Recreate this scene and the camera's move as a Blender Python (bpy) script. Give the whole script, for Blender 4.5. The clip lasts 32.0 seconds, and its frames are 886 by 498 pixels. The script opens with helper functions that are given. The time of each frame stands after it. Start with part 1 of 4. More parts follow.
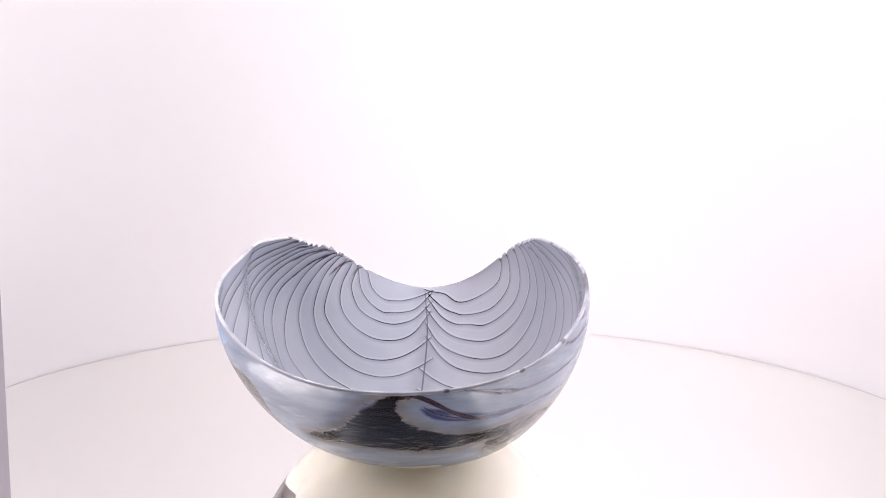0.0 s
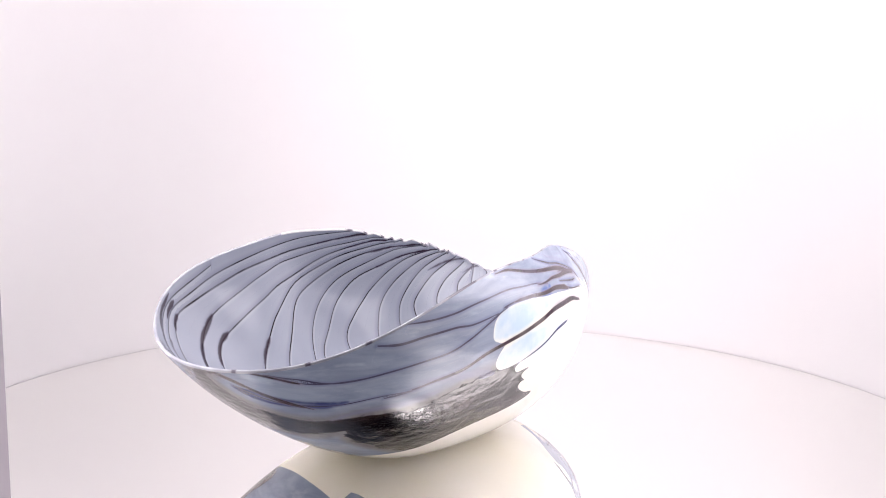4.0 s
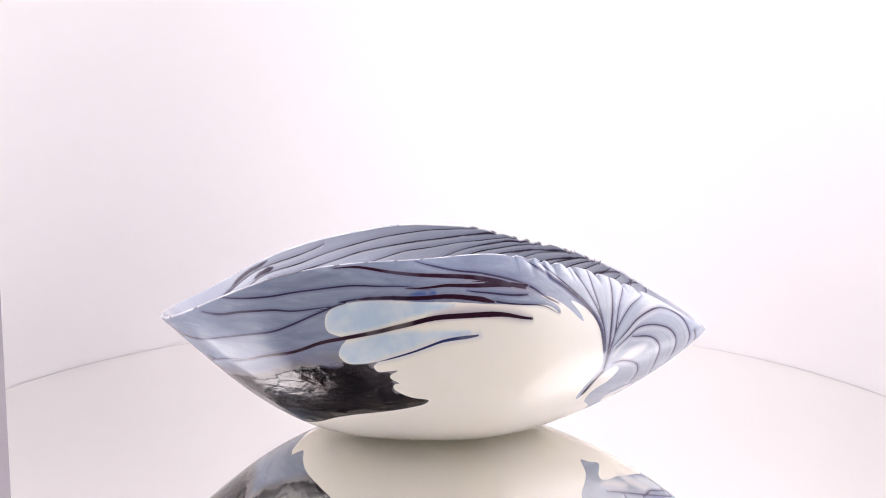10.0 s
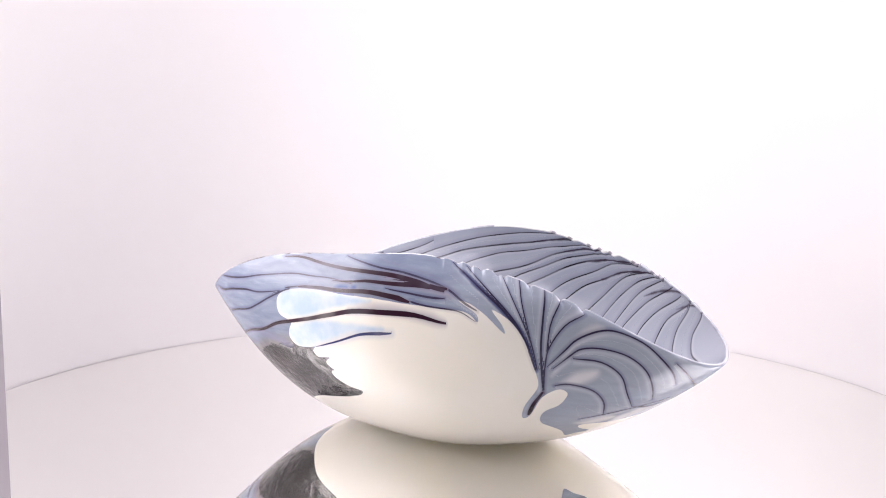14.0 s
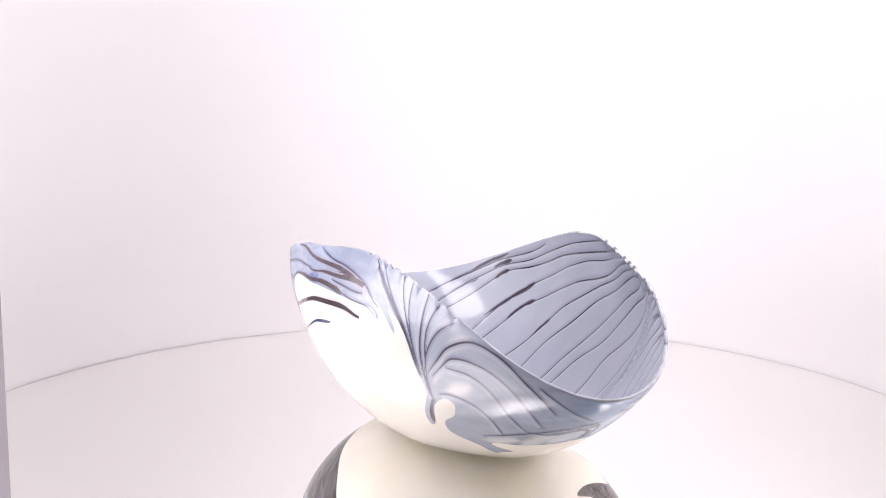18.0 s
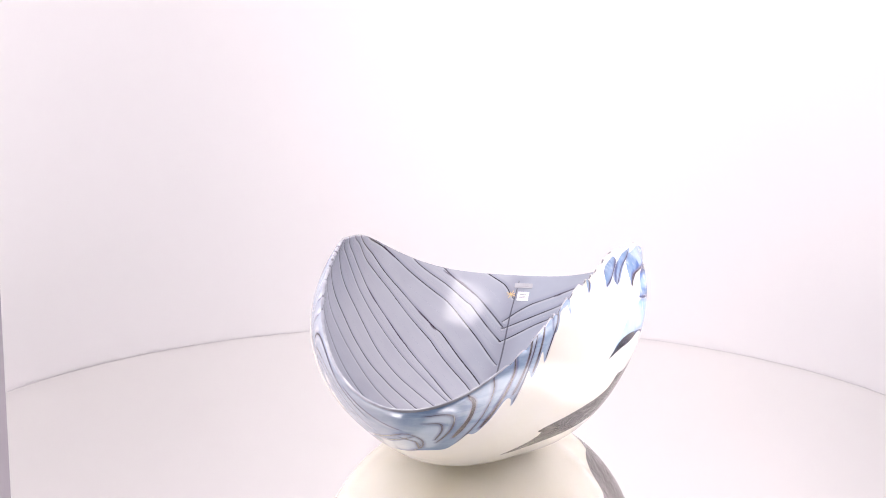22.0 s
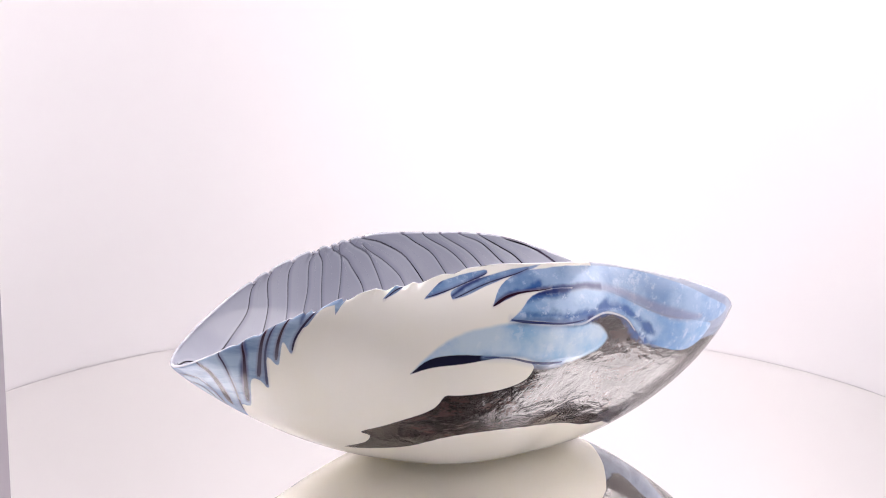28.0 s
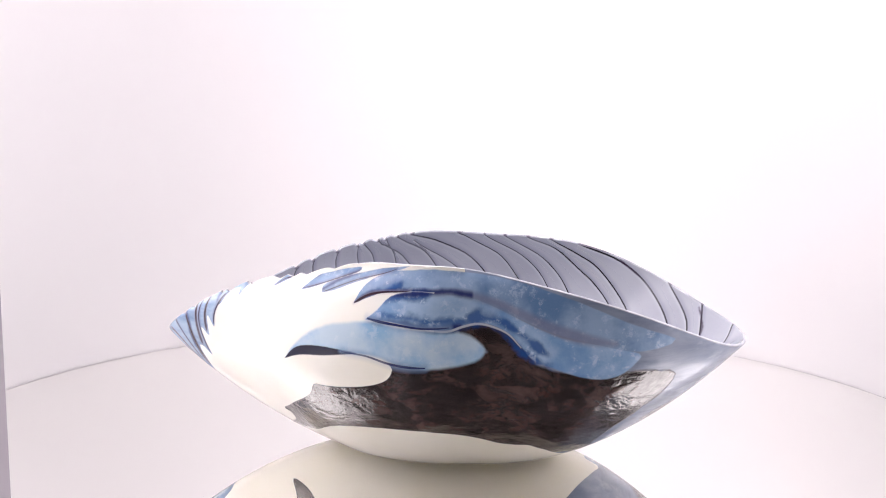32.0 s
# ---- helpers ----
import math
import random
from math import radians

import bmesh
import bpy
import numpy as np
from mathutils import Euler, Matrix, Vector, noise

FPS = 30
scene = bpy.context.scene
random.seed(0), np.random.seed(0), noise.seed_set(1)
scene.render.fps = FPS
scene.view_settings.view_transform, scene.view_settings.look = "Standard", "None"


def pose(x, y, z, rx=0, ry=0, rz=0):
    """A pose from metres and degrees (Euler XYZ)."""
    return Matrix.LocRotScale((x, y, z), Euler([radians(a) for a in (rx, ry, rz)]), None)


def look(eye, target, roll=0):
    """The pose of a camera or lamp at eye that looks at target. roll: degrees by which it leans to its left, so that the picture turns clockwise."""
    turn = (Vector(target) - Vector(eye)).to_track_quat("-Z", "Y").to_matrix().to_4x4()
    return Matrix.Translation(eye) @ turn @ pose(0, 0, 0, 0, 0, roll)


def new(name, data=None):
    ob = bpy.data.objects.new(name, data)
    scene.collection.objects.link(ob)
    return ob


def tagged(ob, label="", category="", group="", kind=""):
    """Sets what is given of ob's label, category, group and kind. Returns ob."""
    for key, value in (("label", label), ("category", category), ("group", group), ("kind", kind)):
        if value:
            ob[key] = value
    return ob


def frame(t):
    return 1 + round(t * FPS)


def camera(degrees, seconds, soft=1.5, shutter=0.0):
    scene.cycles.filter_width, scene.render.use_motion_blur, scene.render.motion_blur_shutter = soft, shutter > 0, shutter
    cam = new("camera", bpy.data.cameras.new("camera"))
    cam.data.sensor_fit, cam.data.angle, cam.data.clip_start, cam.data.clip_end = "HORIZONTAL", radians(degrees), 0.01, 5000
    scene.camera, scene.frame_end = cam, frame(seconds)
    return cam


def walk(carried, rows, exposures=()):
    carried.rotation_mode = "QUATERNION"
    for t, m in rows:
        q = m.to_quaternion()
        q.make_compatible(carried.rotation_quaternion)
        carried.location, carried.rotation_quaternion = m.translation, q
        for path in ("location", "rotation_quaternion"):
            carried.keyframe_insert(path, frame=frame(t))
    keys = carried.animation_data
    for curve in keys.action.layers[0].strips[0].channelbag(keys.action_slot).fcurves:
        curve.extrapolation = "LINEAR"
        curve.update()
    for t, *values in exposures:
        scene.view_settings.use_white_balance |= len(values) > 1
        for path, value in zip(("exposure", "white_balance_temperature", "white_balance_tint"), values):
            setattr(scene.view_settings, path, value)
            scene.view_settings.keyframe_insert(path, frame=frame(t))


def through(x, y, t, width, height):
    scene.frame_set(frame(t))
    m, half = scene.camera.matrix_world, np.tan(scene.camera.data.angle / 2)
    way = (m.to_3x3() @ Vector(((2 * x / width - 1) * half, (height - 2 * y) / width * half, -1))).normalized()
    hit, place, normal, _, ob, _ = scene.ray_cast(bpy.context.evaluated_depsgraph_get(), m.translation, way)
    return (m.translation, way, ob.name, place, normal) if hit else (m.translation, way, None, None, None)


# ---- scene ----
# camera: opening of the light drum, looking down on the disc
S = 0.6                    # metres from the lens to the turntable's axis
EYE = (0.0, -S, 0.3291 * S)
SPIN = 8.728               # degrees a second, clockwise seen from above
cam = camera(51.30, 32.0, soft=0.95)
EYE_POSE = pose(*EYE, 90 - 6.947, 0, 0.139) @ pose(0, 0, 0, 0, 0, 0.391)
walk(cam, [(0, EYE_POSE), (32, EYE_POSE)])

# ---------------------------------------------------------------- light
world = bpy.data.worlds.new("world")
scene.world = world
world.use_nodes = True
world.node_tree.nodes["Background"].inputs[0].default_value = (0.9, 0.93, 1.0, 1)
world.node_tree.nodes["Background"].inputs[1].default_value = 0.02


def area(name, m, sx, sy, watts, colour=(1, 1, 1)):
    lamp = bpy.data.lights.new(name, "AREA")
    lamp.shape, lamp.size, lamp.size_y, lamp.energy, lamp.color = "RECTANGLE", sx, sy, watts, colour
    ob = new(name, lamp)
    ob.matrix_world = m
    return ob


SOFT = (1.0, 0.928, 0.966)
for name, bearing, watts, sx in (("left_back_softbox", 150, 0.22, 0.6), ("back_softbox", 88, 1.1, 0.6), ("right_back_softbox", 38, 1.0, 0.6),
                                 ("left_front_softbox", 205, 1.2, 0.45), ("right_front_softbox", -25, 1.3, 0.45)):
    c, s = math.cos(radians(bearing)), math.sin(radians(bearing))
    area(name, look((0.66 * c, 0.66 * s, 0.19), (0, 0, 0.19)), sx, 0.50, watts, SOFT)
for name, bearing, watts in (("left_panel_light", 193, 1.05), ("right_panel_light", -11, 1.0)):
    at = (0.322 * math.cos(radians(bearing)), 0.322 * math.sin(radians(bearing)), 0.27)
    area(name, look(at, (0, 0, 0.27)), 0.28, 0.34, watts, SOFT)
# unseen fill lamps, added overhead to brighten the bowl and its underside
for name, x in (("left_top_fill", -0.24), ("right_top_fill", 0.24)):
    area(name, look((x, 0.03, 0.74), (x * 0.7, 0.03, 0)), 0.22, 0.58, 5.4, SOFT)
scene.view_settings.exposure = 0.25


# ---------------------------------------------------------------- helpers
def part(name, bm, material, parent, label=""):
    me = bpy.data.meshes.new(name)
    bm.to_mesh(me)
    bm.free()
    return part_mesh(name, me, material, parent, label)


def part_mesh(name, me, material, parent, label=""):
    ob = new(name, me)
    if material:
        me.materials.append(material)
    ob.parent = parent
    if label:
        tagged(ob, label)
    return ob


def plain(name, colour, rough=0.5, metal=0.0, vary=0.03, scale=20.0, bump=0.0):
    """A painted or bare surface with a fine two-scale variation."""
    mat = bpy.data.materials.new(name)
    mat.use_nodes = True
    nt = mat.node_tree
    b = nt.nodes["Principled BSDF"]
    b.inputs["Roughness"].default_value = rough
    b.inputs["Metallic"].default_value = metal
    tc = nt.nodes.new("ShaderNodeTexCoord")
    n1 = nt.nodes.new("ShaderNodeTexNoise")
    n1.inputs["Scale"].default_value = scale
    n1.inputs["Detail"].default_value = 6
    nt.links.new(tc.outputs["Object"], n1.inputs["Vector"])
    ramp = nt.nodes.new("ShaderNodeValToRGB")
    ramp.color_ramp.elements[0].position, ramp.color_ramp.elements[1].position = 0.3, 0.7
    ramp.color_ramp.elements[0].color = (*[c * (1 - vary) for c in colour], 1)
    ramp.color_ramp.elements[1].color = (*[min(1, c * (1 + vary)) for c in colour], 1)
    nt.links.new(n1.outputs["Fac"], ramp.inputs[0])
    nt.links.new(ramp.outputs[0], b.inputs["Base Color"])
    if bump:
        bp = nt.nodes.new("ShaderNodeBump")
        bp.inputs["Strength"].default_value = bump
        bp.inputs["Distance"].default_value = 0.001
        nt.links.new(n1.outputs["Fac"], bp.inputs["Height"])
        nt.links.new(bp.outputs[0], b.inputs["Normal"])
    return mat


def diffuser(name, front, through):
    """Thin white acrylic that lets the softboxes behind it through."""
    mat = plain(name, front, 0.6, 0, 0.015, 6)
    nt = mat.node_tree
    b = nt.nodes["Principled BSDF"]
    d, tr = nt.nodes.new("ShaderNodeBsdfDiffuse"), nt.nodes.new("ShaderNodeBsdfTranslucent")
    d.inputs["Color"].default_value, tr.inputs["Color"].default_value = (*front, 1), (*through, 1)
    add = nt.nodes.new("ShaderNodeAddShader")
    nt.links.new(d.outputs[0], add.inputs[0])
    nt.links.new(tr.outputs[0], add.inputs[1])
    nt.links.new(add.outputs[0], nt.nodes["Material Output"].inputs["Surface"])
    nt.nodes.remove(b)
    return mat


WALL_WHITE = plain("matt_white_board", (0.86, 0.84, 0.85), 0.6, 0, 0.015, 6)
WALL_GLOW = diffuser("white_acrylic_diffuser", (0.44, 0.428, 0.434), (0.42, 0.412, 0.416))
ROOM_GREY = plain("dim_room_paint", (0.12, 0.115, 0.12), 0.8, 0, 0.2, 2)
SEAM_GREY = plain("grey_seam_plastic", (0.36, 0.34, 0.36), 0.6, 0, 0.1, 30)
LID_DARK = plain("black_lid_plastic", (0.035, 0.034, 0.036), 0.6, 0, 0.05, 6)
MIRROR = plain("polished_mirror_acrylic", (0.985, 0.978, 0.955), 0.02, 1.0, 0.004, 12)

DISC_R = 0.590 * S
DRUM_R = DISC_R + 0.0006


# ---------------------------------------------------------------- drum
def drum_wall():
    """A curved wall round the disc, open towards the lens."""
    bm = bmesh.new()
    a0, a1, n, h = -34.0, 214.0, 160, 0.75
    rings = []
    for i in range(n + 1):
        a = radians(a0 + (a1 - a0) * i / n)
        c, s = math.cos(a), math.sin(a)
        rings.append([bm.verts.new((DRUM_R * c, DRUM_R * s, z)) for z in (-0.004, h)])
    for a, b in zip(rings, rings[1:]):
        bm.faces.new((a[0], b[0], b[1], a[1]))
    bmesh.ops.recalc_face_normals(bm, faces=bm.faces)
    for f in bm.faces:
        f.smooth = True
    me = bpy.data.meshes.new("wall_drum")
    bm.to_mesh(me)
    bm.free()
    ob = new("wall_drum", me)
    me.materials.append(WALL_GLOW)
    return tagged(ob, "curved matt white wall of a photo light drum", "wall", kind="structure")


def base_ring():
    """The grey ring on which the wall stands, just below the disc's face."""
    bm = bmesh.new()
    n = 200
    rings = [[bm.verts.new((r * math.cos(2 * math.pi * i / n), r * math.sin(2 * math.pi * i / n), z)) for i in range(n)]
             for r, z in ((DISC_R + 0.0002, -0.004), (DISC_R + 0.012, -0.004), (DISC_R + 0.012, -0.03), (DISC_R + 0.0002, -0.03))]
    for k in range(4):
        a, b = rings[k], rings[(k + 1) % 4]
        for i in range(n):
            j = (i + 1) % n
            bm.faces.new((a[i], b[i], b[j], a[j]))
    bmesh.ops.recalc_face_normals(bm, faces=bm.faces)
    me = bpy.data.meshes.new("baseboard")
    bm.to_mesh(me)
    bm.free()
    me.materials.append(SEAM_GREY)
    return tagged(new("baseboard", me), "dark grey plastic ring round the turntable disc", "ring", kind="structure")


drum_wall()
base_ring()


def slab(name, x0, x1, y0, y1, z0, z1, mat, label, cat):
    bm = bmesh.new()
    bmesh.ops.create_cube(bm, size=1)
    for v in bm.verts:
        v.co = ((x0 + x1) / 2 + v.co.x * (x1 - x0), (y0 + y1) / 2 + v.co.y * (y1 - y0), (z0 + z1) / 2 + v.co.z * (z1 - z0))
    me = bpy.data.meshes.new(name)
    bm.to_mesh(me)
    bm.free()
    me.materials.append(mat)
    return tagged(new(name, me), label, cat, kind="structure")


JAMB_GREY = plain("grey_jamb_plastic", (0.36, 0.33, 0.37), 0.6, 0, 0.04, 12)
slab("trim_jamb", -0.165, -0.1345, -0.335, -0.325, -0.03, 0.755, JAMB_GREY, "grey upright jamb at the drum's opening", "jamb")
slab("floor", -0.40, 0.40, -0.40, 0.40, -0.06, -0.03, WALL_WHITE, "white base board under the turntable", "floor")
slab("floor_room", -1.6, 1.6, -2.2, 0.9, -0.10, -0.06, ROOM_GREY, "dim grey floor of the room", "floor")
# lid out of view, added to keep reflections from above dark
slab("ceiling", -0.40, 0.40, -0.40, 0.40, 0.755, 0.77, LID_DARK, "unseen black lid added over the light drum", "ceiling")
slab("wall_room_back", -1.6, 1.6, -2.24, -2.2, -0.10, 2.0, ROOM_GREY, "dim painted wall of the room", "wall")
slab("wall_room_left", -1.64, -1.6, -2.2, 0.9, -0.10, 2.0, ROOM_GREY, "dim painted wall of the room", "wall")
slab("wall_room_right", 1.6, 1.64, -2.2, 0.9, -0.10, 2.0, ROOM_GREY, "dim painted wall of the room", "wall")
slab("wall_room_front", -1.6, 1.6, 0.9, 0.94, -0.10, 2.0, ROOM_GREY, "dim painted wall of the room", "wall")
slab("ceiling_room", -1.64, 1.64, -2.24, 0.94, 2.0, 2.04, ROOM_GREY, "dim painted ceiling of the room", "ceiling")


# ---------------------------------------------------------------- turntable
EDGE = 0.0009               # width of the disc's cut edge


def turntable():
    top = new("turntable")
    bm = bmesh.new()
    n = 256
    prof = [(0.0, 0.0), (DISC_R - EDGE, 0.0), (DISC_R - EDGE, -0.008), (0.0, -0.008)]
    rings = []
    for r, z in prof:
        if r == 0:
            rings.append([bm.verts.new((0, 0, z))])
        else:
            rings.append([bm.verts.new((r * math.cos(2 * math.pi * i / n), r * math.sin(2 * math.pi * i / n), z)) for i in range(n)])
    for a, b in zip(rings, rings[1:]):
        for i in range(n):
            j = (i + 1) % n
            if len(a) == 1:
                bm.faces.new((a[0], b[i], b[j]))
            elif len(b) == 1:
                bm.faces.new((a[i], b[0], a[j]))
            else:
                bm.faces.new((a[i], b[i], b[j], a[j]))
    bmesh.ops.recalc_face_normals(bm, faces=bm.faces)
    part("disc", bm, MIRROR, top)
    bm = bmesh.new()
    prof = [(DISC_R - EDGE, 0.0), (DISC_R - 0.0003, 0.0), (DISC_R, -0.0003), (DISC_R, -0.008), (DISC_R - EDGE, -0.008)]
    rings = [[bm.verts.new((r * math.cos(2 * math.pi * i / n), r * math.sin(2 * math.pi * i / n), z)) for i in range(n)] for r, z in prof]
    for a, b in zip(rings, rings[1:]):
        for i in range(n):
            j = (i + 1) % n
            bm.faces.new((a[i], b[i], b[j], a[j]))
    bmesh.ops.recalc_face_normals(bm, faces=bm.faces)
    part("edge_band", bm, SEAM_GREY, top, "thin dark grey edge of the disc")
    bm = bmesh.new()
    bmesh.ops.create_cone(bm, cap_ends=True, segments=64, radius1=0.09, radius2=0.09, depth=0.022, matrix=Matrix.Translation((0, 0, -0.019)))
    part("hub", bm, WALL_WHITE, top)
    return tagged(top, "round mirror-polished white turntable disc", "turntable")


# ---------------------------------------------------------------- bowl
CX, CY = -0.037, -0.010
RIM_R = [0.2195, 0.0009, -0.0202, -0.0718, 0.0022, -0.0016, -0.0138, 0.0115, -0.001, 0.0009, 0.0083, -0.0007, -0.0005, -0.0007, -0.0021, 0.0018, 0.0001, -0.0006, -0.0004]
RIM_Z = [-0.1462, -0.0003, 0.0046, 0.0432, -0.0016, 0.0003, 0.0037, -0.0131, 0.0016, -0.002, -0.005, 0.0027, -0.0003, 0.0005, 0.0033, -0.0008, 0.0005, 0.0002, -0.001]
BELLY = [0.582, 0.0538, 0.1029, 0.136, -0.03, -0.0076, 0.0662, -0.0289, 0.0052]
FLARE = [0.0265, 0.0001, 0.0321, 0.045, -0.0032, 0.002, 0.0072, -0.0097, -0.0043]
RISE = [0.343, 0.037, -0.077, 0.0743, 0.025, 0.0176, 0.0659, -0.0511, -0.0109]
TABLE = -0.3291


def series(c, a):
    out = c[0] + 0 * a
    for k in range(1, (len(c) + 1) // 2):
        out = out + c[2 * k - 1] * np.cos(k * a) + c[2 * k] * np.sin(k * a)
    return out


def shell(a, s):
    """The outer face: a is the bearing round the foot, s runs from the foot to the lip."""
    rr, h = series(RIM_R, a), series(RIM_Z, a) - TABLE
    k, b, m = series(BELLY, a), series(FLARE, a), series(RISE, a)
    rf = 1 / np.sqrt((np.cos(a) / 0.05) ** 2 + (np.sin(a) / 0.075) ** 2)
    r = (1 - s) ** 3 * rf + 3 * s * (1 - s) ** 2 * (rf + k * (rr - rf)) + 3 * s ** 2 * (1 - s) * (rr + b) + s ** 3 * rr
    z = 3 * s ** 2 * (1 - s) * h * (1 - m) + s ** 3 * h
    return np.stack([CX + r * np.cos(a), CY + r * np.sin(a), z], -1) * S


def normals(P):
    du = np.roll(P, -1, 1) - np.roll(P, 1, 1)
    dv = np.gradient(P, axis=0)
    n = np.cross(du, dv)
    return n / (np.linalg.norm(n, axis=-1, keepdims=True) + 1e-12)


def grid_mesh(name, P, flip=False, cap=False):
    ns, na = P.shape[:2]
    idx = np.arange(ns * na).reshape(ns, na)
    a, b = idx[:-1], idx[1:]
    q = np.stack([a, np.roll(a, -1, 1), np.roll(b, -1, 1), b], -1).reshape(-1, 4)
    if flip:
        q = q[:, ::-1]
    verts = P.reshape(-1, 3)
    me = bpy.data.meshes.new(name)
    ncap = na if cap else 0
    me.vertices.add(len(verts) + (1 if cap else 0))
    co = np.vstack([verts, P[0].mean(0)[None]]) if cap else verts
    me.vertices.foreach_set("co", co.astype(np.float32).ravel())
    me.loops.add(q.size + 3 * ncap)
    me.polygons.add(len(q) + ncap)
    loops, starts = q.ravel(), np.arange(len(q)) * 4
    if cap:
        t = np.stack([np.full(na, len(verts)), np.roll(idx[0], -1), idx[0]], -1)
        if flip:
            t = t[:, ::-1]
        loops = np.concatenate([loops, t.ravel()])
        starts = np.concatenate([starts, q.size + np.arange(na) * 3])
    me.loops.foreach_set("vertex_index", loops.astype(np.int32))
    me.polygons.foreach_set("loop_start", starts.astype(np.int32))
    me.polygons.foreach_set("use_smooth", np.ones(len(starts), bool))
    me.update(calc_edges=True)
    return me


def add_field(me, name, values):
    f = me.attributes.new(name, "FLOAT", "POINT")
    v = np.asarray(values, np.float32).ravel()
    if len(v) < len(me.vertices):
        v = np.append(v, v[:1])
    f.data.foreach_set("value", v)


# ---------------------------------------------------------------- painted motifs
# centimetres on the bowl laid flat round its foot
EDGE_TAIL_SIDE = [(-18.7, -4.6), (-18.6, -1.9), (-16.9, -1.4), (-15.3, -1.3), (-14.3, 1), (-14.4, 2.1), (-14.1, 1.8), (-13.4, 2.2), (-12.8, 3.4), (-12.2, 5.2), (-11.7, 6.8), (-11.4, 7.5), (-10.5, 7.7), (-8.7, 8.8), (-6.8, 9.6), (-5.5, 10.1), (-5.6, 9.5), (-4.6, 9.3), (-3, 9.8), (-4.2, 8.6), (-5.8, 7.6), (-8.4, 6.2), (-9.5, 3.8), (-9.6, 0), (-7.7, -4.4), (-6.6, -7), (1.3, -9.9)]
EDGE_TONGUES = [(2.2, -9), (3.6, -8.9), (5.2, -8.5), (7.4, -7.1), (8.3, -6.1), (9, -4.9), (10.4, -2), (10.8, -1.1), (11.2, -0.8), (11.3, -1.9), (11.6, -2.9), (11.9, -3.3), (12.2, -3.2), (12.3, -2.9), (12.5, -3.5), (12.8, -3.6), (13.2, -3.1), (13, -3.8), (12.8, -4.5), (13.1, -4.9), (13.5, -4.6), (13.2, -5.3), (12.8, -6.4), (12.8, -7), (13.1, -7.5), (13.7, -7.5), (14.2, -7.3), (14.2, -8.1), (14.2, -8.7), (14.5, -9.1), (15.1, -9.3), (15.7, -8.9), (16.1, -8.2), (16.8, -6.4), (17.4, -3.4), (17.4, 1.3), (16.2, 6.6)]
EDGE_FAN = [(15, 9.5), (14.3, 10.4), (13.7, 10.7), (14.1, 10.9), (14.9, 10.3), (15.5, 9.8), (14.8, 10.8), (13.6, 11.6), (12.2, 12.1), (12.7, 12.3), (13.7, 12.2), (12.7, 12.9), (11.8, 13.1), (10.6, 12.9), (9.5, 12.4), (8.6, 11.9), (8.2, 11), (7.9, 10.3), (7.4, 9.7), (7, 9.5), (6.9, 9.8), (7.3, 10.6), (7.7, 11.3), (7.8, 12), (7.6, 12.8), (7.1, 13), (6.8, 12.6), (6.6, 11.9), (6.7, 11), (6.4, 10.4), (5.8, 10.1), (4.9, 10.3), (4, 10.4), (3.2, 10.1), (2.9, 10.1), (2.8, 10.7), (2.5, 11.5), (3.5, 11.4), (3.9, 11.6), (3.6, 12.2), (2.9, 12.9), (2.3, 13.7), (1.8, 14.2)]
EDGE_BOW = [(1.4, 14.6), (0.7, 15.2), (0, 15.4), (-0.8, 15.3), (-1.5, 15.8), (-2.2, 16.4), (-2.6, 16), (-3.5, 16.5), (-4.5, 17.2), (-4.8, 16.8), (-4.7, 16.1), (-5.4, 16.8), (-6.1, 17.5), (-6.15, 16.7), (-6.7, 17.1), (-7.2, 17.5), (-7.1, 16.6), (-7.7, 17.1), (-8.2, 17.3), (-8.6, 17.2), (-9.4, 17.5), (-10.1, 17.1), (-10.7, 16.9)]
DARK_TAIL = [(-11.4, 7.5), (-12.2, 5.2), (-12.8, 3.4), (-13.4, 2.2), (-14.1, 1.8), (-14.3, 1), (-14.1, -1.1), (-13.7, -3.3), (-13.8, -4.7), (-14.2, -5.5), (-15, -5), (-15.8, -3.7), (-16, -4), (-15.8, -5.4), (-15.4, -6.3), (-14.5, -7.3), (-13.8, -7.8), (-13, -7.9), (-12.3, -9.2), (-11.6, -11.1), (-11, -13.1), (-10.2, -14.4), (-9.1, -15.4), (-8.4, -14.4), (-8.2, -13.6), (-7.9, -12.6), (-7.4, -11.3), (-6.4, -9.9), (-5.2, -9), (-6.1, -7.6), (-7.1, -5.9), (-7.8, -4.4), (-9.6, 0), (-9.6, 3.8), (-8.5, 6.4), (-5.8, 7.6), (-4.2, 8.6), (-3, 9.8), (-4.6, 9.3), (-5.6, 9.5), (-5.5, 10.1), (-6.8, 9.6), (-8.7, 8.8), (-10.5, 7.7)]
DARK_PEAK = [(-0.3, -20.6), (1, -20.6), (0.1, -19.9), (0, -18.8), (0.5, -17.6), (1.6, -16.4), (2.9, -15.4), (4.9, -14.6), (4.1, -14), (2.2, -14.2), (0.9, -13.8), (-0.3, -13.8), (-2.2, -14), (-4.5, -13.4), (-5.3, -13.6), (-4, -15.2), (-3, -16.6), (-2.4, -18), (-1.9, -19), (-1.1, -20)]
DARK_FIN = [(5.7, -13.9), (7.7, -13), (9.7, -11.3), (10.9, -10.2), (12.1, -8.4), (12.7, -7), (13.1, -5.2), (12.8, -4.6), (12.9, -3.7), (12.5, -3.5), (12.2, -3.2), (11.9, -3.2), (11.5, -2.8), (11.5, -1), (10.7, -0.9), (9.6, -3), (8.7, -4.8), (7.6, -6.3), (6.1, -7.7), (5.4, -10), (4.7, -12.5)]
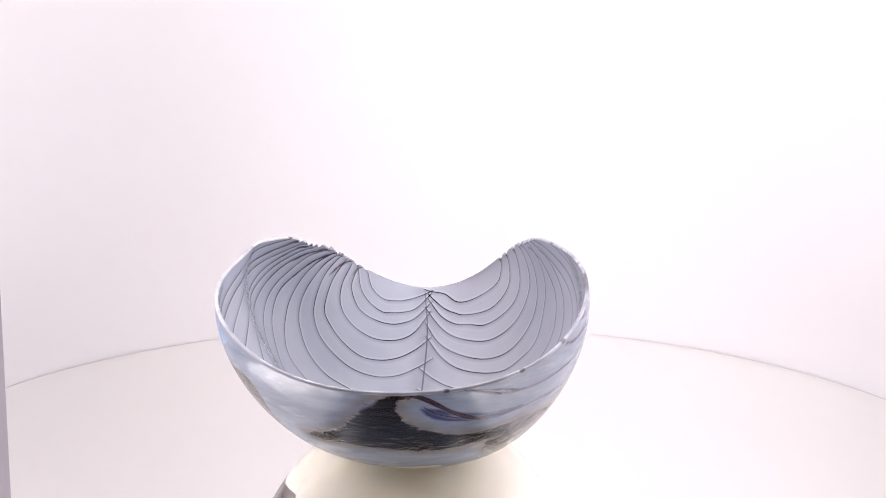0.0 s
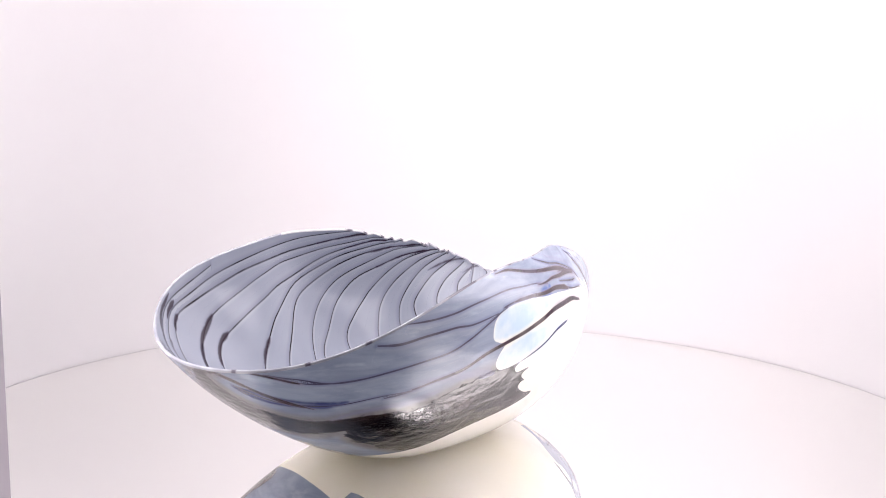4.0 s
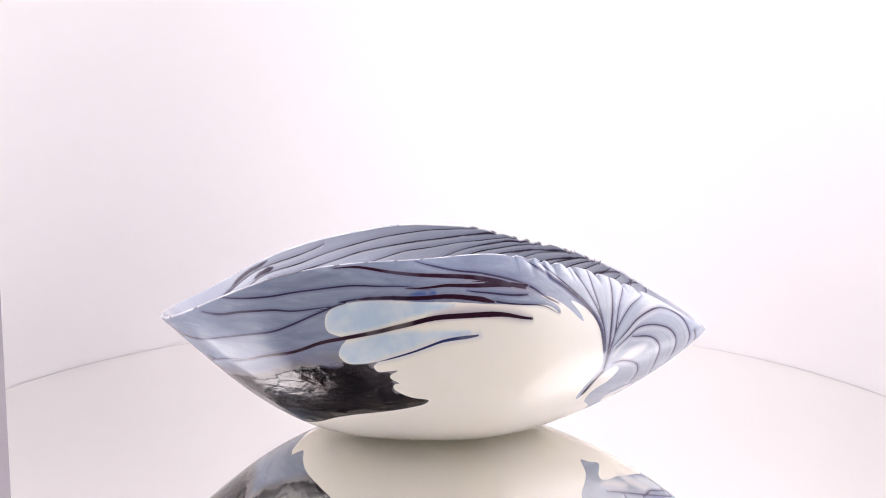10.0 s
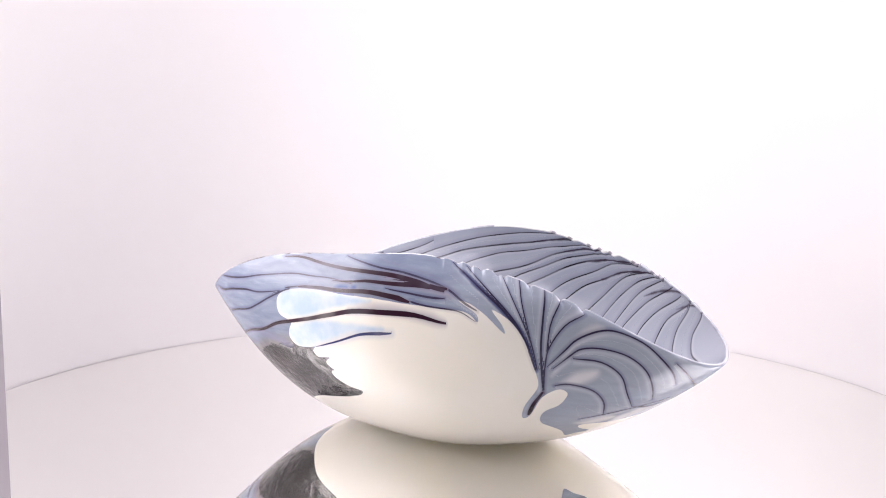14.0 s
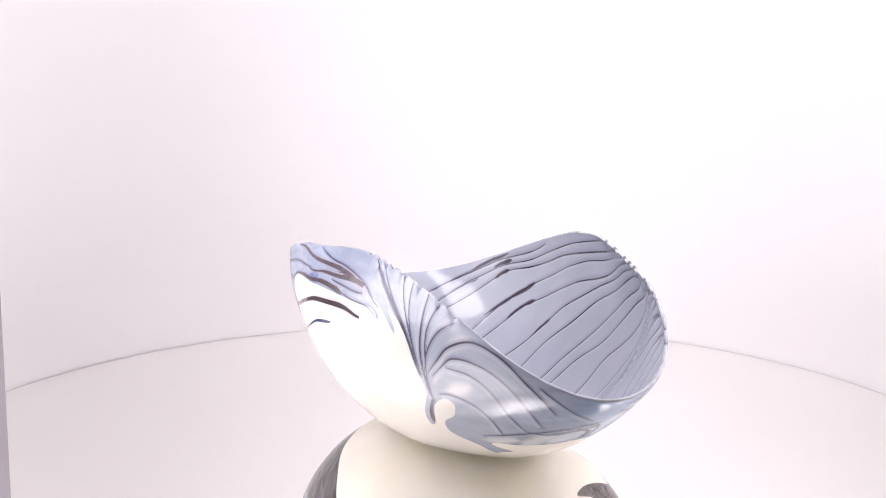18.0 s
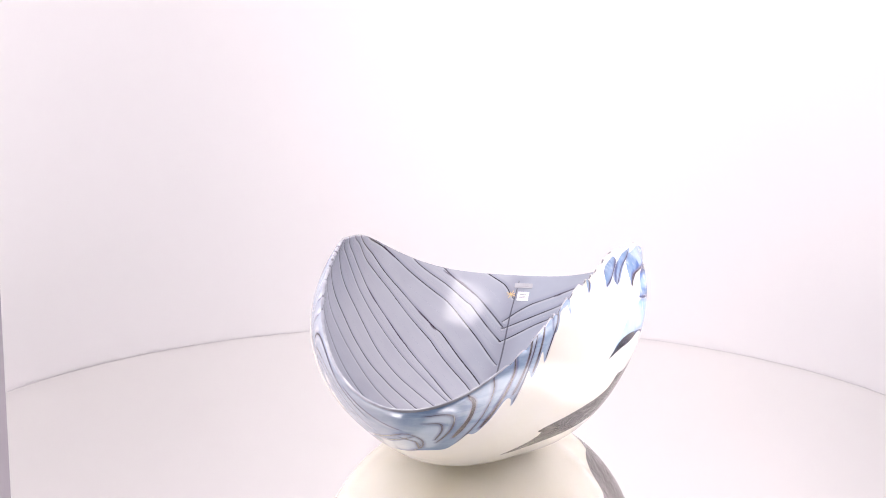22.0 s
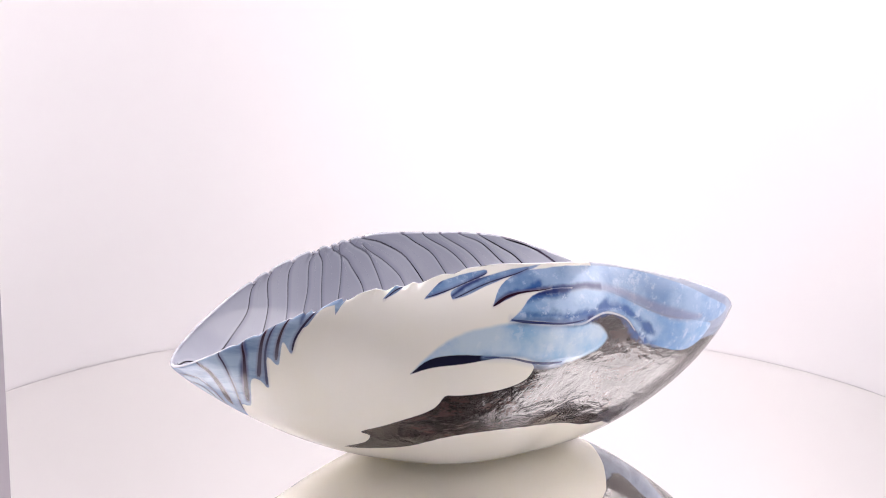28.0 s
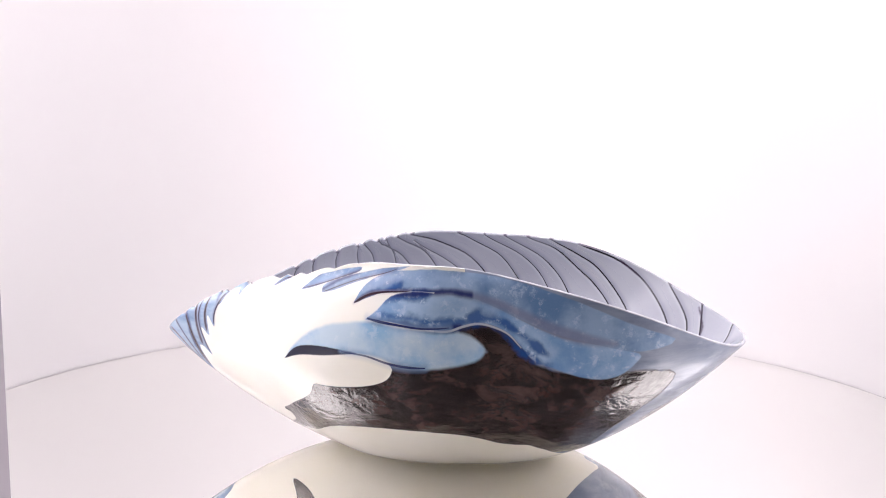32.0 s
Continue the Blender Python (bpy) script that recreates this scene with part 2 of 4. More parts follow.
DARK_BAND = [(0.4, -16.4), (1.6, -15.5), (3.4, -14.9), (5.4, -14.5), (6.9, -14.1), (8.2, -12.9), (7.6, -12.7), (5.8, -13.1), (4.1, -13.3), (1.8, -13.4), (-0.1, -14), (-0.4, -15)]
DARK_CRESCENT = [(-11.4, 10.25), (-12.5, 9.8), (-13.3, 8.9), (-14, 7.2), (-14.5, 4.6), (-13.9, 6.2), (-13, 8.3), (-12.3, 9.4)]
BLUE_RIM = [(-16.9, 6.1), (-17.9, 5.8), (-18.8, 4.7), (-19.5, 2.6), (-19.5, -1.7), (-17.9, -7.4), (-16.1, -11.4), (-14, -14.2), (-11.1, -16.7), (-11.9, -14.5), (-13.4, -12.2), (-14.7, -9.6), (-15.8, -7.7), (-16.8, -6), (-17.7, -3.9), (-18.4, -0.5), (-18.3, 2.7), (-17.7, 4.5)]
BLUE_SWIRL = [(-16.4, 4.5), (-17.1, 3.6), (-18, 2.5), (-18.4, 0.4), (-18.1, -2.1), (-17.4, -4.7), (-16.3, -6.9), (-14.2, -10.3), (-13.3, -12.4), (-11.9, -14.3), (-11.5, -13.8), (-11.3, -12.5), (-11.7, -11.1), (-12.7, -9.3), (-13.4, -8.1), (-14.2, -7.6), (-15, -7), (-15.6, -6), (-16, -4.9), (-16.1, -3.7), (-16.1, -2.4), (-16.5, -0.1), (-16.7, 2.2)]
BLUE_LOBE = [(-11.5, 10.2), (-12.6, 9.9), (-14.1, 9), (-15.3, 7.3), (-16.3, 4.4), (-16.5, 2.2), (-16.3, -0.7), (-15.7, -3.6), (-14.9, -4.8), (-14.3, -5), (-13.9, -4.2), (-14, -1.9), (-14.2, 0.3), (-14.4, 1.6), (-14.6, 2.7), (-14.5, 4.2), (-13.9, 6.9), (-13.3, 8.6), (-12.6, 9.4)]
BLUE_FEATHER_A = [(-14.9, 12.2), (-15.7, 12), (-16.6, 11.5), (-17.7, 9.9), (-18.7, 7.6), (-18.5, 7.3), (-17.4, 9.2), (-16.4, 10.5)]
BLUE_FEATHER_B = [(-16.1, 9.9), (-16.4, 10.3), (-17.2, 9.4), (-18.3, 7.4), (-19.4, 4.4), (-19.9, 1), (-19, 4.4), (-17.8, 7.1), (-16.8, 8.7)]
BLUE_FEATHER_C = [(-12.7, 14.9), (-13.2, 15), (-13.9, 15), (-14.4, 14.5), (-13.6, 14.5)]
PALE_BLOB = [(14.5, -9.1), (15.1, -9.3), (15.7, -8.9), (16.1, -8.2), (16.8, -6.4), (17.5, -2.3), (17.2, 1.2), (16.8, -1.7), (15.8, -4.6), (14.7, -7), (14.2, -8.5)]
PALE_FINGER = [(13.1, -7.5), (13.8, -7.5), (14.8, -5.7), (15.7, -3.1), (15.9, -0.1), (15.5, 2.4), (15.3, -0.6), (14.4, -3.2), (13.3, -5.1), (12.8, -6.4)]
PALE_FLUKE = [(8.6, 13), (9.2, 15.3), (8.9, 17.2), (8.2, 17.7), (8.9, 16), (8.8, 14.3)]
PALE_CURL = [(7.9, 13.2), (7.8, 14.4), (7.2, 15.5), (6.9, 15), (7.3, 13.6)]
PALE_WAVE_A = [(4.4, 11.6), (3.7, 13.4), (3.1, 13.6), (3.7, 12)]
PALE_WAVE_B = [(3, 13.7), (2.7, 15.3), (1.9, 15.9), (2.1, 14.1), (2.6, 13)]
PALE_WAVE_C = [(2.1, 15.6), (1, 17.5), (0.1, 17.3), (0.3, 16.4), (1.4, 15), (2, 14.5)]
PALE_WAVE_D = [(0.5, 17.9), (-0.5, 18.8), (-1.4, 18.5), (-1.4, 17.7), (-0.5, 16.2), (0.1, 16)]
PALE_WAVE_E = [(-0.5, 19.4), (-1.1, 19.8), (-1.9, 19.2), (-1.9, 18.5), (-1.5, 18.7)]

def outer_strokes(draw):
    draw('thin', 0.1, 0.06, [(12.2, -16.8), (13.1, -15.5), (14.3, -13.7), (15.5, -11.8), (17, -8.6), (17.8, -5.7), (18.2, -3.5), (18.2, -1.1)])
    draw('thin', 0.16, 0.05, [(10.4, -17.5), (11.3, -16.3), (12.5, -15), (13.7, -13.2), (14.3, -11.8), (15, -10.4), (15.6, -9.2)])
    draw('thin', 0.1, 0.1, [(4.4, -19.9), (6, -18.6), (7.2, -17.4), (9.7, -15.7), (11.4, -14.1), (12.7, -12.4), (13.7, -11.3), (14.7, -10.2), (15.7, -8.9), (16.1, -8.2)])
    draw('thick', 0.14, 0.34, [(9.9, -13.3), (11, -12.2), (12.2, -10.5), (13.4, -9), (14.3, -7.3), (15.2, -5.3), (16, -3.2), (16.6, -0.6), (16.5, 2.3), (15.9, 5.5), (14.7, 8.2)])
    draw('blue', 0.06, 0.22, [(13.5, -4.6), (14.3, -2.8), (15.1, -0.5), (15.3, 1), (15.2, 3.2)])
    draw('thin', 0.12, 0.16, [(17.7, 10.5), (16, 11.7), (13.7, 12.8), (12.3, 13.1), (11.2, 13.1), (9.5, 12.4)])
    draw('thin', 0.1, 0.1, [(16.8, 11.9), (14.8, 12.7), (12.9, 13.2), (11.6, 13.2), (10.1, 12.7)])
    draw('thin', 0.06, 0.1, [(14.6, 14.7), (13, 14.1), (11.8, 13.7), (10.6, 13.2), (9.4, 12.5)])
    draw('thin', 0.08, 0.08, [(13.4, 15.7), (12.6, 14.6), (11.4, 13.7), (9.7, 12.7)])
    draw('thin', 0.1, 0.14, [(11.8, 16.8), (11.1, 15), (10, 13.4), (7.9, 11.7)])
    draw('thin', 0.06, 0.08, [(10.8, 17.3), (10.6, 15.1), (9.3, 13.1), (8.1, 11.9)])
    draw('thin', 0.05, 0.08, [(9.4, 17.6), (10, 15.9), (9.9, 14.1), (9.1, 12.8), (7.9, 11.8)])
    draw('thick', 0.12, 0.3, [(8.1, 11.9), (7.9, 11.4), (7.6, 10.7), (7, 9.9)])
    draw('thin', 0.08, 0.1, [(9.2, 13.2), (9.2, 14.7), (9.1, 15.9), (8.5, 17.3), (7.7, 18.2), (6.4, 18.8), (5.2, 18.8), (4.1, 18.6), (3.1, 18.1)])
    draw('thin', 0.08, 0.08, [(8.9, 13.3), (8.8, 14.8), (8.6, 15.7), (7.8, 16.7), (6.6, 17.5), (5.3, 17.6), (4, 17), (3, 16.3)])
    draw('thin', 0.1, 0.06, [(8.6, 14.8), (7.4, 16), (6.1, 16.3), (4.8, 15.7), (3.4, 15.1)])
    draw('thin', 0.1, 0.08, [(8, 12.7), (7.5, 13.5), (6.3, 14.3), (5.1, 14.2), (4, 13.4)])
    draw('thin', 0.08, 0.05, [(4.4, 19.2), (3.4, 19.1), (2.2, 18.8), (1, 18.4)])
    draw('thin', 0.08, 0.05, [(3.4, 15.1), (2.4, 15.7), (1.5, 16.7), (0.3, 17.8)])
    draw('thin', 0.08, 0.06, [(4.6, 12.1), (3, 15.4), (1, 17.9), (0.1, 17.3), (0.3, 16), (1.4, 14.6)])
    draw('thin', 0.12, 0.09, [(1.3, 17.2), (0.5, 16.9), (0.5, 15.8)])
    draw('thin', 0.1, 0.06, [(-14.2, 14.5), (-13.6, 14.7), (-12.8, 14.8)])
    draw('thin', 0.06, 0.08, [(-15.1, 12.1), (-16.3, 10.7), (-17.4, 9.2), (-18.6, 7.2)])
    draw('thin', 0.08, 0.06, [(-16.2, 9.8), (-17.4, 8.1), (-18.4, 6.1), (-19.6, 2.6)])
    draw('thick', 0.2, 0.04, [(-16.9, 6.1), (-17.7, 4.8), (-18.2, 3), (-18.45, 0.6)])
    draw('blue', 0.16, 0.05, [(-16.5, 4.4), (-16.6, 1.6), (-16.4, -0.8), (-16.2, -2.7)])
    draw('blue', 0.06, 0.16, [(-14.2, 5.9), (-14.5, 3.9), (-14.4, 2.1), (-14.2, -0.6)])
    draw('thin', 0.16, 0.06, [(1.4, -19.2), (2.3, -18.1), (3.6, -17.1), (5, -16.4), (6.4, -15.7)])
    draw('thin', 0.06, 0.05, [(6.4, -15.7), (7.9, -15), (9, -14.2), (10.1, -13)])
    draw('thin', 0.08, 0.06, [(3.8, -20.3), (4.9, -19.2), (6.4, -17.9), (7.7, -17.1), (9.2, -16.1)])
    draw('thick', 0.2, 0.1, [(0.3, -20.6), (1.2, -20.2), (2.3, -18.9), (3.5, -17.3), (4.5, -16.4)])
    draw('thin', 0.12, 0.05, [(3.5, -20.3), (4.5, -19.7), (5.5, -18.9)])
    draw('soft', 0.25, 0.75, [(-18.3, 0.7), (-18, -3.1), (-16.9, -6.2), (-15.7, -8.4), (-14.5, -10.4), (-13, -13.3)])
    draw('navy', 0.22, 0.1, [(-17.1, 5.8), (-17.7, 4.8), (-18.3, 2), (-18.2, -2.3), (-17.5, -4.8)])
    draw('navy', 0.16, 0.12, [(-16.5, 4.3), (-16.7, 1), (-16.2, -2), (-16.1, -3.5)])
    draw('royal', 0.2, 0.2, [(-16, -5.1), (-15, -6.7), (-14, -7.5), (-12.9, -8.9)])
    draw('navy', 0.16, 0.06, [(-16.2, 10.1), (-17.5, 8.8), (-19, 6.3)])
    draw('navy', 0.12, 0.05, [(-14.6, 12.8), (-15.6, 12.4), (-16.5, 11.7)])
    draw('navy', 0.3, 0.1, [(1.6, -18.8), (3.4, -17.7), (5.2, -16.6), (7, -15.6)])
    draw('soft', 0.3, 0.7, [(10.5, -13.3), (11.5, -11.3), (12.2, -9.1), (12.5, -7.2)])
    draw('royal', 0.1, 0.16, [(-16.9, 3), (-17, 0.6), (-16.5, -2.1), (-16.2, -4.4)])
    draw('royal', 0.14, 0.1, [(-17.5, 4.3), (-18.1, 2.2), (-18.2, -1.3)])
    draw('thick', 0.12, 0.34, [(-2.9, 20.1), (-3.1, 19.2), (-2.6, 18), (-1.5, 16.7)])
    draw('navy', 0.06, 0.2, [(-5.7, 19.4), (-5.3, 18.5), (-4.1, 17.4), (-2.9, 16.4)])
    draw('thick', 0.05, 0.3, [(-5.6, 19.3), (-5.2, 18.4), (-4.1, 17.3), (-2.9, 16.3)])
    draw('thick', 0.14, 0.24, [(-6.9, 19), (-6.2, 18.2), (-5.5, 17.5), (-4.9, 17)])
    draw('thick', 0.12, 0.2, [(-7.9, 18.5), (-7, 17.7), (-6.3, 17)])
    draw('thin', 0.1, 0.14, [(-7.3, 18.8), (-6.2, 17.8), (-5.4, 16.9), (-4.8, 16.3)])
    draw('navy', 0.2, 0.06, [(-8.7, 18.2), (-8.3, 17.6)])
    draw('thin', 0.16, 0.1, [(-9.4, 17.7), (-7.9, 17.2), (-7.2, 16.7)])
    draw('thin', 0.08, 0.08, [(-4.3, 19.8), (-4.1, 18.8), (-3.2, 17.4), (-1.6, 15.9)])
    draw('thin', 0.06, 0.12, [(-0.6, 20), (-1.5, 19.7), (-2, 19), (-1.6, 17.8), (-0.6, 16.6)])
    draw('thin', 0.06, 0.1, [(-0.4, 19.3), (-1.2, 18.9), (-1.2, 18.1), (-0.6, 17)])
    draw('thin', 0.08, 0.1, [(16, -8.7), (16.5, -7.6), (17, -6.3)])
    draw('thick', 0.12, 0.34, [(16.6, -7.3), (17, -6.1), (17.5, -3.8), (17.8, 0.3), (17.3, 3.4), (16.7, 5.2)])
    draw('thin', 0.12, 0.05, [(16.8, 5.1), (16.4, 6.1), (15.5, 8.4), (14.8, 9.7), (13.8, 10.6)])
    draw('thick', 0.1, 0.34, [(17.4, -10.5), (18.2, -8.4), (18.7, -5.6), (19, -2.6), (19, 0.3), (18.6, 3.3), (17.7, 6.2), (16.4, 8.8)])
    draw('thin', 0.08, 0.16, [(19.8, -3), (19.6, -0.7), (19.2, 1.8), (18.6, 4.6), (17.5, 7.4), (16.3, 9.3), (15.1, 10.3), (14.2, 11.1)])
    draw('soft', 0.1, 0.3, [(19.8, 1.3), (19.1, 4.1), (18.3, 6.5), (17.3, 8.4), (15.7, 10.2)])
    draw('thick', 0.06, 0.36, [(18.1, -3.5), (18.35, -1), (18.4, 0.9), (18, 3.8), (17.4, 6.6), (16.4, 9.2)])
    draw('thin', 0.06, 0.14, [(17.9, 2.6), (17.2, 5.3), (16, 8.7)])
    draw('royal', 0.06, 0.06, [(17.35, -4.6), (17.65, -2.6), (17.8, -0.8)])
    draw('mist', 0.3, 0.5, [(16.6, -1), (16.8, 1), (16.5, 3.6), (15.7, 6.2), (14.8, 8)])
    draw('mist', 0.3, 0.5, [(18.8, 2), (18, 5), (17, 7.6), (15.8, 9.6)])
    draw('thin', 0.12, 0.06, [(8.6, -14.3), (10.9, -12.3), (12.2, -10.6)])
    draw('thick', 0.3, 0.14, [(1, -20.6), (1.9, -19.7), (2.9, -18.3), (5, -16)])
    draw('soft', 0.5, 0.2, [(-1.1, -20), (-2.5, -18.5), (-4.1, -17)])
    draw('thick', 0.12, 0.2, [(3.6, -20.3), (4.5, -19.6), (5.8, -18.3)])
    draw('navy', 0.2, 0.34, [(1.3, -19), (2.4, -17.6), (4.4, -16.6), (6.7, -15.7)])
    draw('soft', 0.3, 0.3, [(5.2, -14.7), (7, -14.4), (9, -13), (10.6, -11.4)])
    # highlight along the swirl's lower edge, drawn as a pale line
    draw('pale', 0.1, 0.06, [(-16.45, -0.4), (-16.05, -2.4), (-16.05, -3.7), (-15.95, -4.9), (-15.55, -6), (-14.95, -7), (-14.1, -7.6)])
    draw('royal', 0.5, 0.4, [(-16.4, -4.2), (-15.9, -6.2), (-14.9, -7.8), (-13.6, -9)])
    draw('royal', 0.5, 0.2, [(-17.2, 5.3), (-18, 3.6), (-18.7, 1.8)])
    draw('navy', 0.1, 0.22, [(16.9, 11), (16, 11.7), (13.7, 12.8), (12.3, 13.1), (11.2, 13.1), (9.5, 12.4)])


def inner_strokes(draw):
    draw(0.095, 0.068, [(0.9, 19.8), (-0.1, 19.3), (-1.5, 18.5), (-2.3, 18.1), (-3.4, 17.6), (-4.6, 17.9), (-5.2, 19.1)])
    draw(0.095, 0.068, [(0.9, 19.3), (-0.3, 17.9), (-1.4, 17.2), (-2.5, 16.6), (-3.4, 16.1), (-4.7, 16.2), (-5.7, 16.9), (-6.2, 18.4)])
    draw(0.095, 0.068, [(0.9, 18.3), (-0.3, 16.8), (-1.3, 16), (-2.4, 15.3), (-3.7, 14.8), (-5.1, 14.6), (-6, 15), (-6.7, 16.3), (-6.4, 18.3)])
    draw(0.095, 0.068, [(0.9, 17.2), (-0.2, 15.3), (-1.2, 14.2), (-2.5, 13.3), (-4, 12.6), (-5.6, 12.5), (-6.9, 13), (-7.6, 14), (-7.7, 15.7), (-7.2, 17.8)])
    draw(0.095, 0.068, [(1, 14.3), (-0.4, 12.8), (-1.8, 11.5), (-3.2, 10.5), (-4.7, 9.9), (-6.3, 10.2), (-7.9, 11), (-8.8, 11.8), (-9, 13.4), (-8.8, 15.3), (-8, 17.7)])
    draw(0.095, 0.068, [(1, 11.6), (-0.3, 10.5), (-1.7, 9.3), (-3.3, 8.4), (-4.9, 8.1), (-6.4, 8.4), (-8.3, 9.2), (-9.3, 10.1), (-9.9, 11.2), (-10.1, 13.1), (-9.8, 15.1), (-8.8, 17.5)])
    draw(0.068, 0.081, [(0, 6.5), (-2.5, 5.4), (-5.4, 5.8), (-7.2, 6), (-9.1, 6.9), (-10.3, 8.1), (-11, 9.1), (-11.4, 10.6), (-11.3, 12.6), (-10.5, 15.2), (-9.3, 17.3)])
    draw(0.068, 0.081, [(0, 3.4), (-4, 2.6), (-9.2, 3.3), (-10.8, 4.1), (-11.7, 5.8), (-12.2, 7.3), (-12.6, 9.2), (-12.5, 11.8), (-11.7, 14.3), (-10, 16.9)])
    draw(0.06, 0.1, [(0, 0.3), (-4, -0.6), (-7.2, -0.6), (-9.9, 0.2), (-11.7, 2.3), (-13.4, 4.6), (-14.2, 7.6), (-13.7, 10.7), (-12.3, 14), (-9.6, 17.4)])
    draw(0.054, 0.081, [(0, -1.5), (-4, -2.2), (-7.1, -1.8), (-9.6, -1.3), (-12.1, 0.3), (-14, 2.6), (-15, 5.6), (-14.8, 9.4), (-13.5, 13.5), (-11, 16.6)])
    draw(0.068, 0.13, [(0, -3), (-4, -4.8), (-6.9, -4.9), (-9.4, -4.5), (-11.9, -2.9), (-14.3, -0.9), (-15.5, 1.9), (-16.1, 6), (-15.6, 10), (-14, 13.4), (-11.3, 16.5)])
    draw(0.068, 0.11, [(0, -4.4), (-2.6, -6.5), (-5, -7.4), (-7, -7.6), (-9.6, -6.7), (-11.4, -5.7), (-13.2, -4.2), (-15.7, -0.6), (-16.7, 4), (-16.6, 8), (-15.3, 12.3), (-13.2, 15.5)])
    draw(0.068, 0.12, [(-0.1, -7.8), (-2.8, -10), (-6.3, -11), (-9.2, -11), (-10.8, -10.4), (-12.5, -8.2), (-14, -5.8), (-15.5, -3), (-17.1, 2.4), (-17.3, 6.5), (-16.4, 11), (-14.2, 14.8)])
    draw(0.068, 0.08, [(0, -9.4), (-2.3, -10.9), (-5.9, -12.4), (-8.7, -12.9), (-10.3, -12.5), (-12.4, -11.2), (-14.5, -8.1), (-15.9, -5.6), (-17.2, -2.5), (-18, 2), (-17.9, 6), (-16.9, 10.8), (-15.4, 13.6)])
    draw(0.09, 0.13, [(0.1, -13.5), (-2.4, -15.1), (-4.9, -15.7), (-8.5, -15.8), (-11.1, -15.2), (-13, -13), (-14.7, -10.3), (-16.1, -7.5), (-18.1, -1.7), (-18.7, 3.5), (-18.3, 8), (-17.4, 11.2)])
    draw(0.1, 0.08, [(0.1, -14.9), (-1.4, -15.7), (-3.5, -16.5), (-6.7, -17.1), (-8.6, -16.9), (-11.2, -15.9), (-13.4, -13.5), (-15.4, -10.7), (-17.8, -5.5), (-19.3, -0.5), (-19.5, 4), (-18.8, 8.5)])
    draw(0.108, 0.081, [(0.2, -15.8), (-0.9, -16.8), (-2.5, -17.6), (-5.8, -18.1), (-9.5, -17.4), (-12, -16), (-14.9, -12.8)])
    draw(0.095, 0.068, [(1, 20), (2.5, 19.3), (3.6, 17.9), (4.6, 17.2), (6.3, 16.6), (8.3, 16.2), (9.2, 16.9), (9.7, 17.9)])
    draw(0.095, 0.068, [(1.2, 19.3), (2.5, 17.6), (3.6, 16.5), (4.4, 15.8), (6.7, 14.5), (8.3, 14.3), (9.8, 14.8), (10.6, 16.3), (10.9, 17.4)])
    draw(0.095, 0.068, [(1.2, 18.6), (2.2, 16.8), (3.5, 15.3), (4.9, 14.3), (6.2, 13.2), (8, 12.7), (10, 12.7), (11.4, 13.6), (12.5, 15.6), (12.8, 16.2)])
    draw(0.095, 0.068, [(0.9, 17.7), (2.2, 15.4), (3.5, 13.7), (5.8, 11.6), (7.4, 10.9), (9.3, 10.8), (11.4, 11.3), (13, 12.1), (14.2, 14.4)])
    draw(0.095, 0.068, [(0.9, 15.9), (1.9, 13.8), (3.4, 11.8), (5.6, 9.6), (7.6, 8.6), (9.5, 8.6), (11.9, 9.2), (13.7, 10.5), (14.9, 12.3), (14.8, 14.4)])
    draw(0.095, 0.068, [(1, 14.3), (2.2, 11.8), (3.6, 9.7), (5.4, 8), (7.3, 6.8), (9, 6.6), (10.8, 6.5), (12.9, 7.7), (14.9, 8.5), (16.2, 10), (16.6, 12.2)])
    draw(0.068, 0.09, [(0.5, 10.5), (3, 7.4), (6, 5.2), (8, 4.5), (10.1, 3.9), (12.6, 3.9), (14.6, 4.9), (15.6, 5.9), (16.3, 8), (16.5, 9.8), (15.9, 13.4)])
    draw(0.068, 0.1, [(0.5, 7.5), (3, 4.9), (5.5, 3.2), (7.9, 2.4), (9.4, 2.1), (11.5, 1.8), (13.3, 1.8), (15.6, 2.9), (17.1, 4.7), (17.8, 6.9), (17.5, 10.8)])
    draw(0.05, 0.06, [(0.5, 5), (3, 2.2), (5.5, 0.4), (8.2, -0.5), (10.8, -1.2), (13, -1.2), (14.4, -0.7), (16.5, 0.6), (17.7, 3.6), (18.1, 7.6)])
    draw(0.068, 0.12, [(0.5, 2.4), (3, 0), (5.5, -1.8), (8, -2.6), (9.5, -2.8), (11.9, -3.2), (14.1, -3.2), (16.6, -1.8), (18.4, 0.8), (19, 5.1), (18.5, 8.9)])
    draw(0.07, 0.07, [(0.5, 0.4), (3, -2.2), (5.4, -3.9), (7.8, -4.6), (9.8, -5.2), (12, -5.9), (14, -5.9), (16.4, -4.9), (18.3, -3.3), (19.8, 0.2), (20.1, 1.6)])
    draw(0.04, 0.07, [(0.5, -1.2), (3, -4.2), (5.4, -6.3), (8.2, -7.5), (10.1, -8), (11.9, -8.2), (13.6, -8.1), (15.9, -7.5), (17.9, -5.8), (19.7, -2.7)])
    draw(0.08, 0.08, [(0.6, -2.6), (2.1, -3.9), (4.9, -7.1), (7.5, -8.7), (9.9, -9.6), (11.6, -9.8), (13.3, -9.7), (15.2, -9.3), (17.2, -8), (19.5, -5)])
    draw(0.068, 0.1, [(0.8, -4.6), (2.4, -7.7), (5.6, -10.7), (6.9, -11.6), (9.3, -12.4), (11.4, -12.7), (13.4, -12.2), (14.9, -11.4), (16.9, -10.2), (18.3, -8.3)])
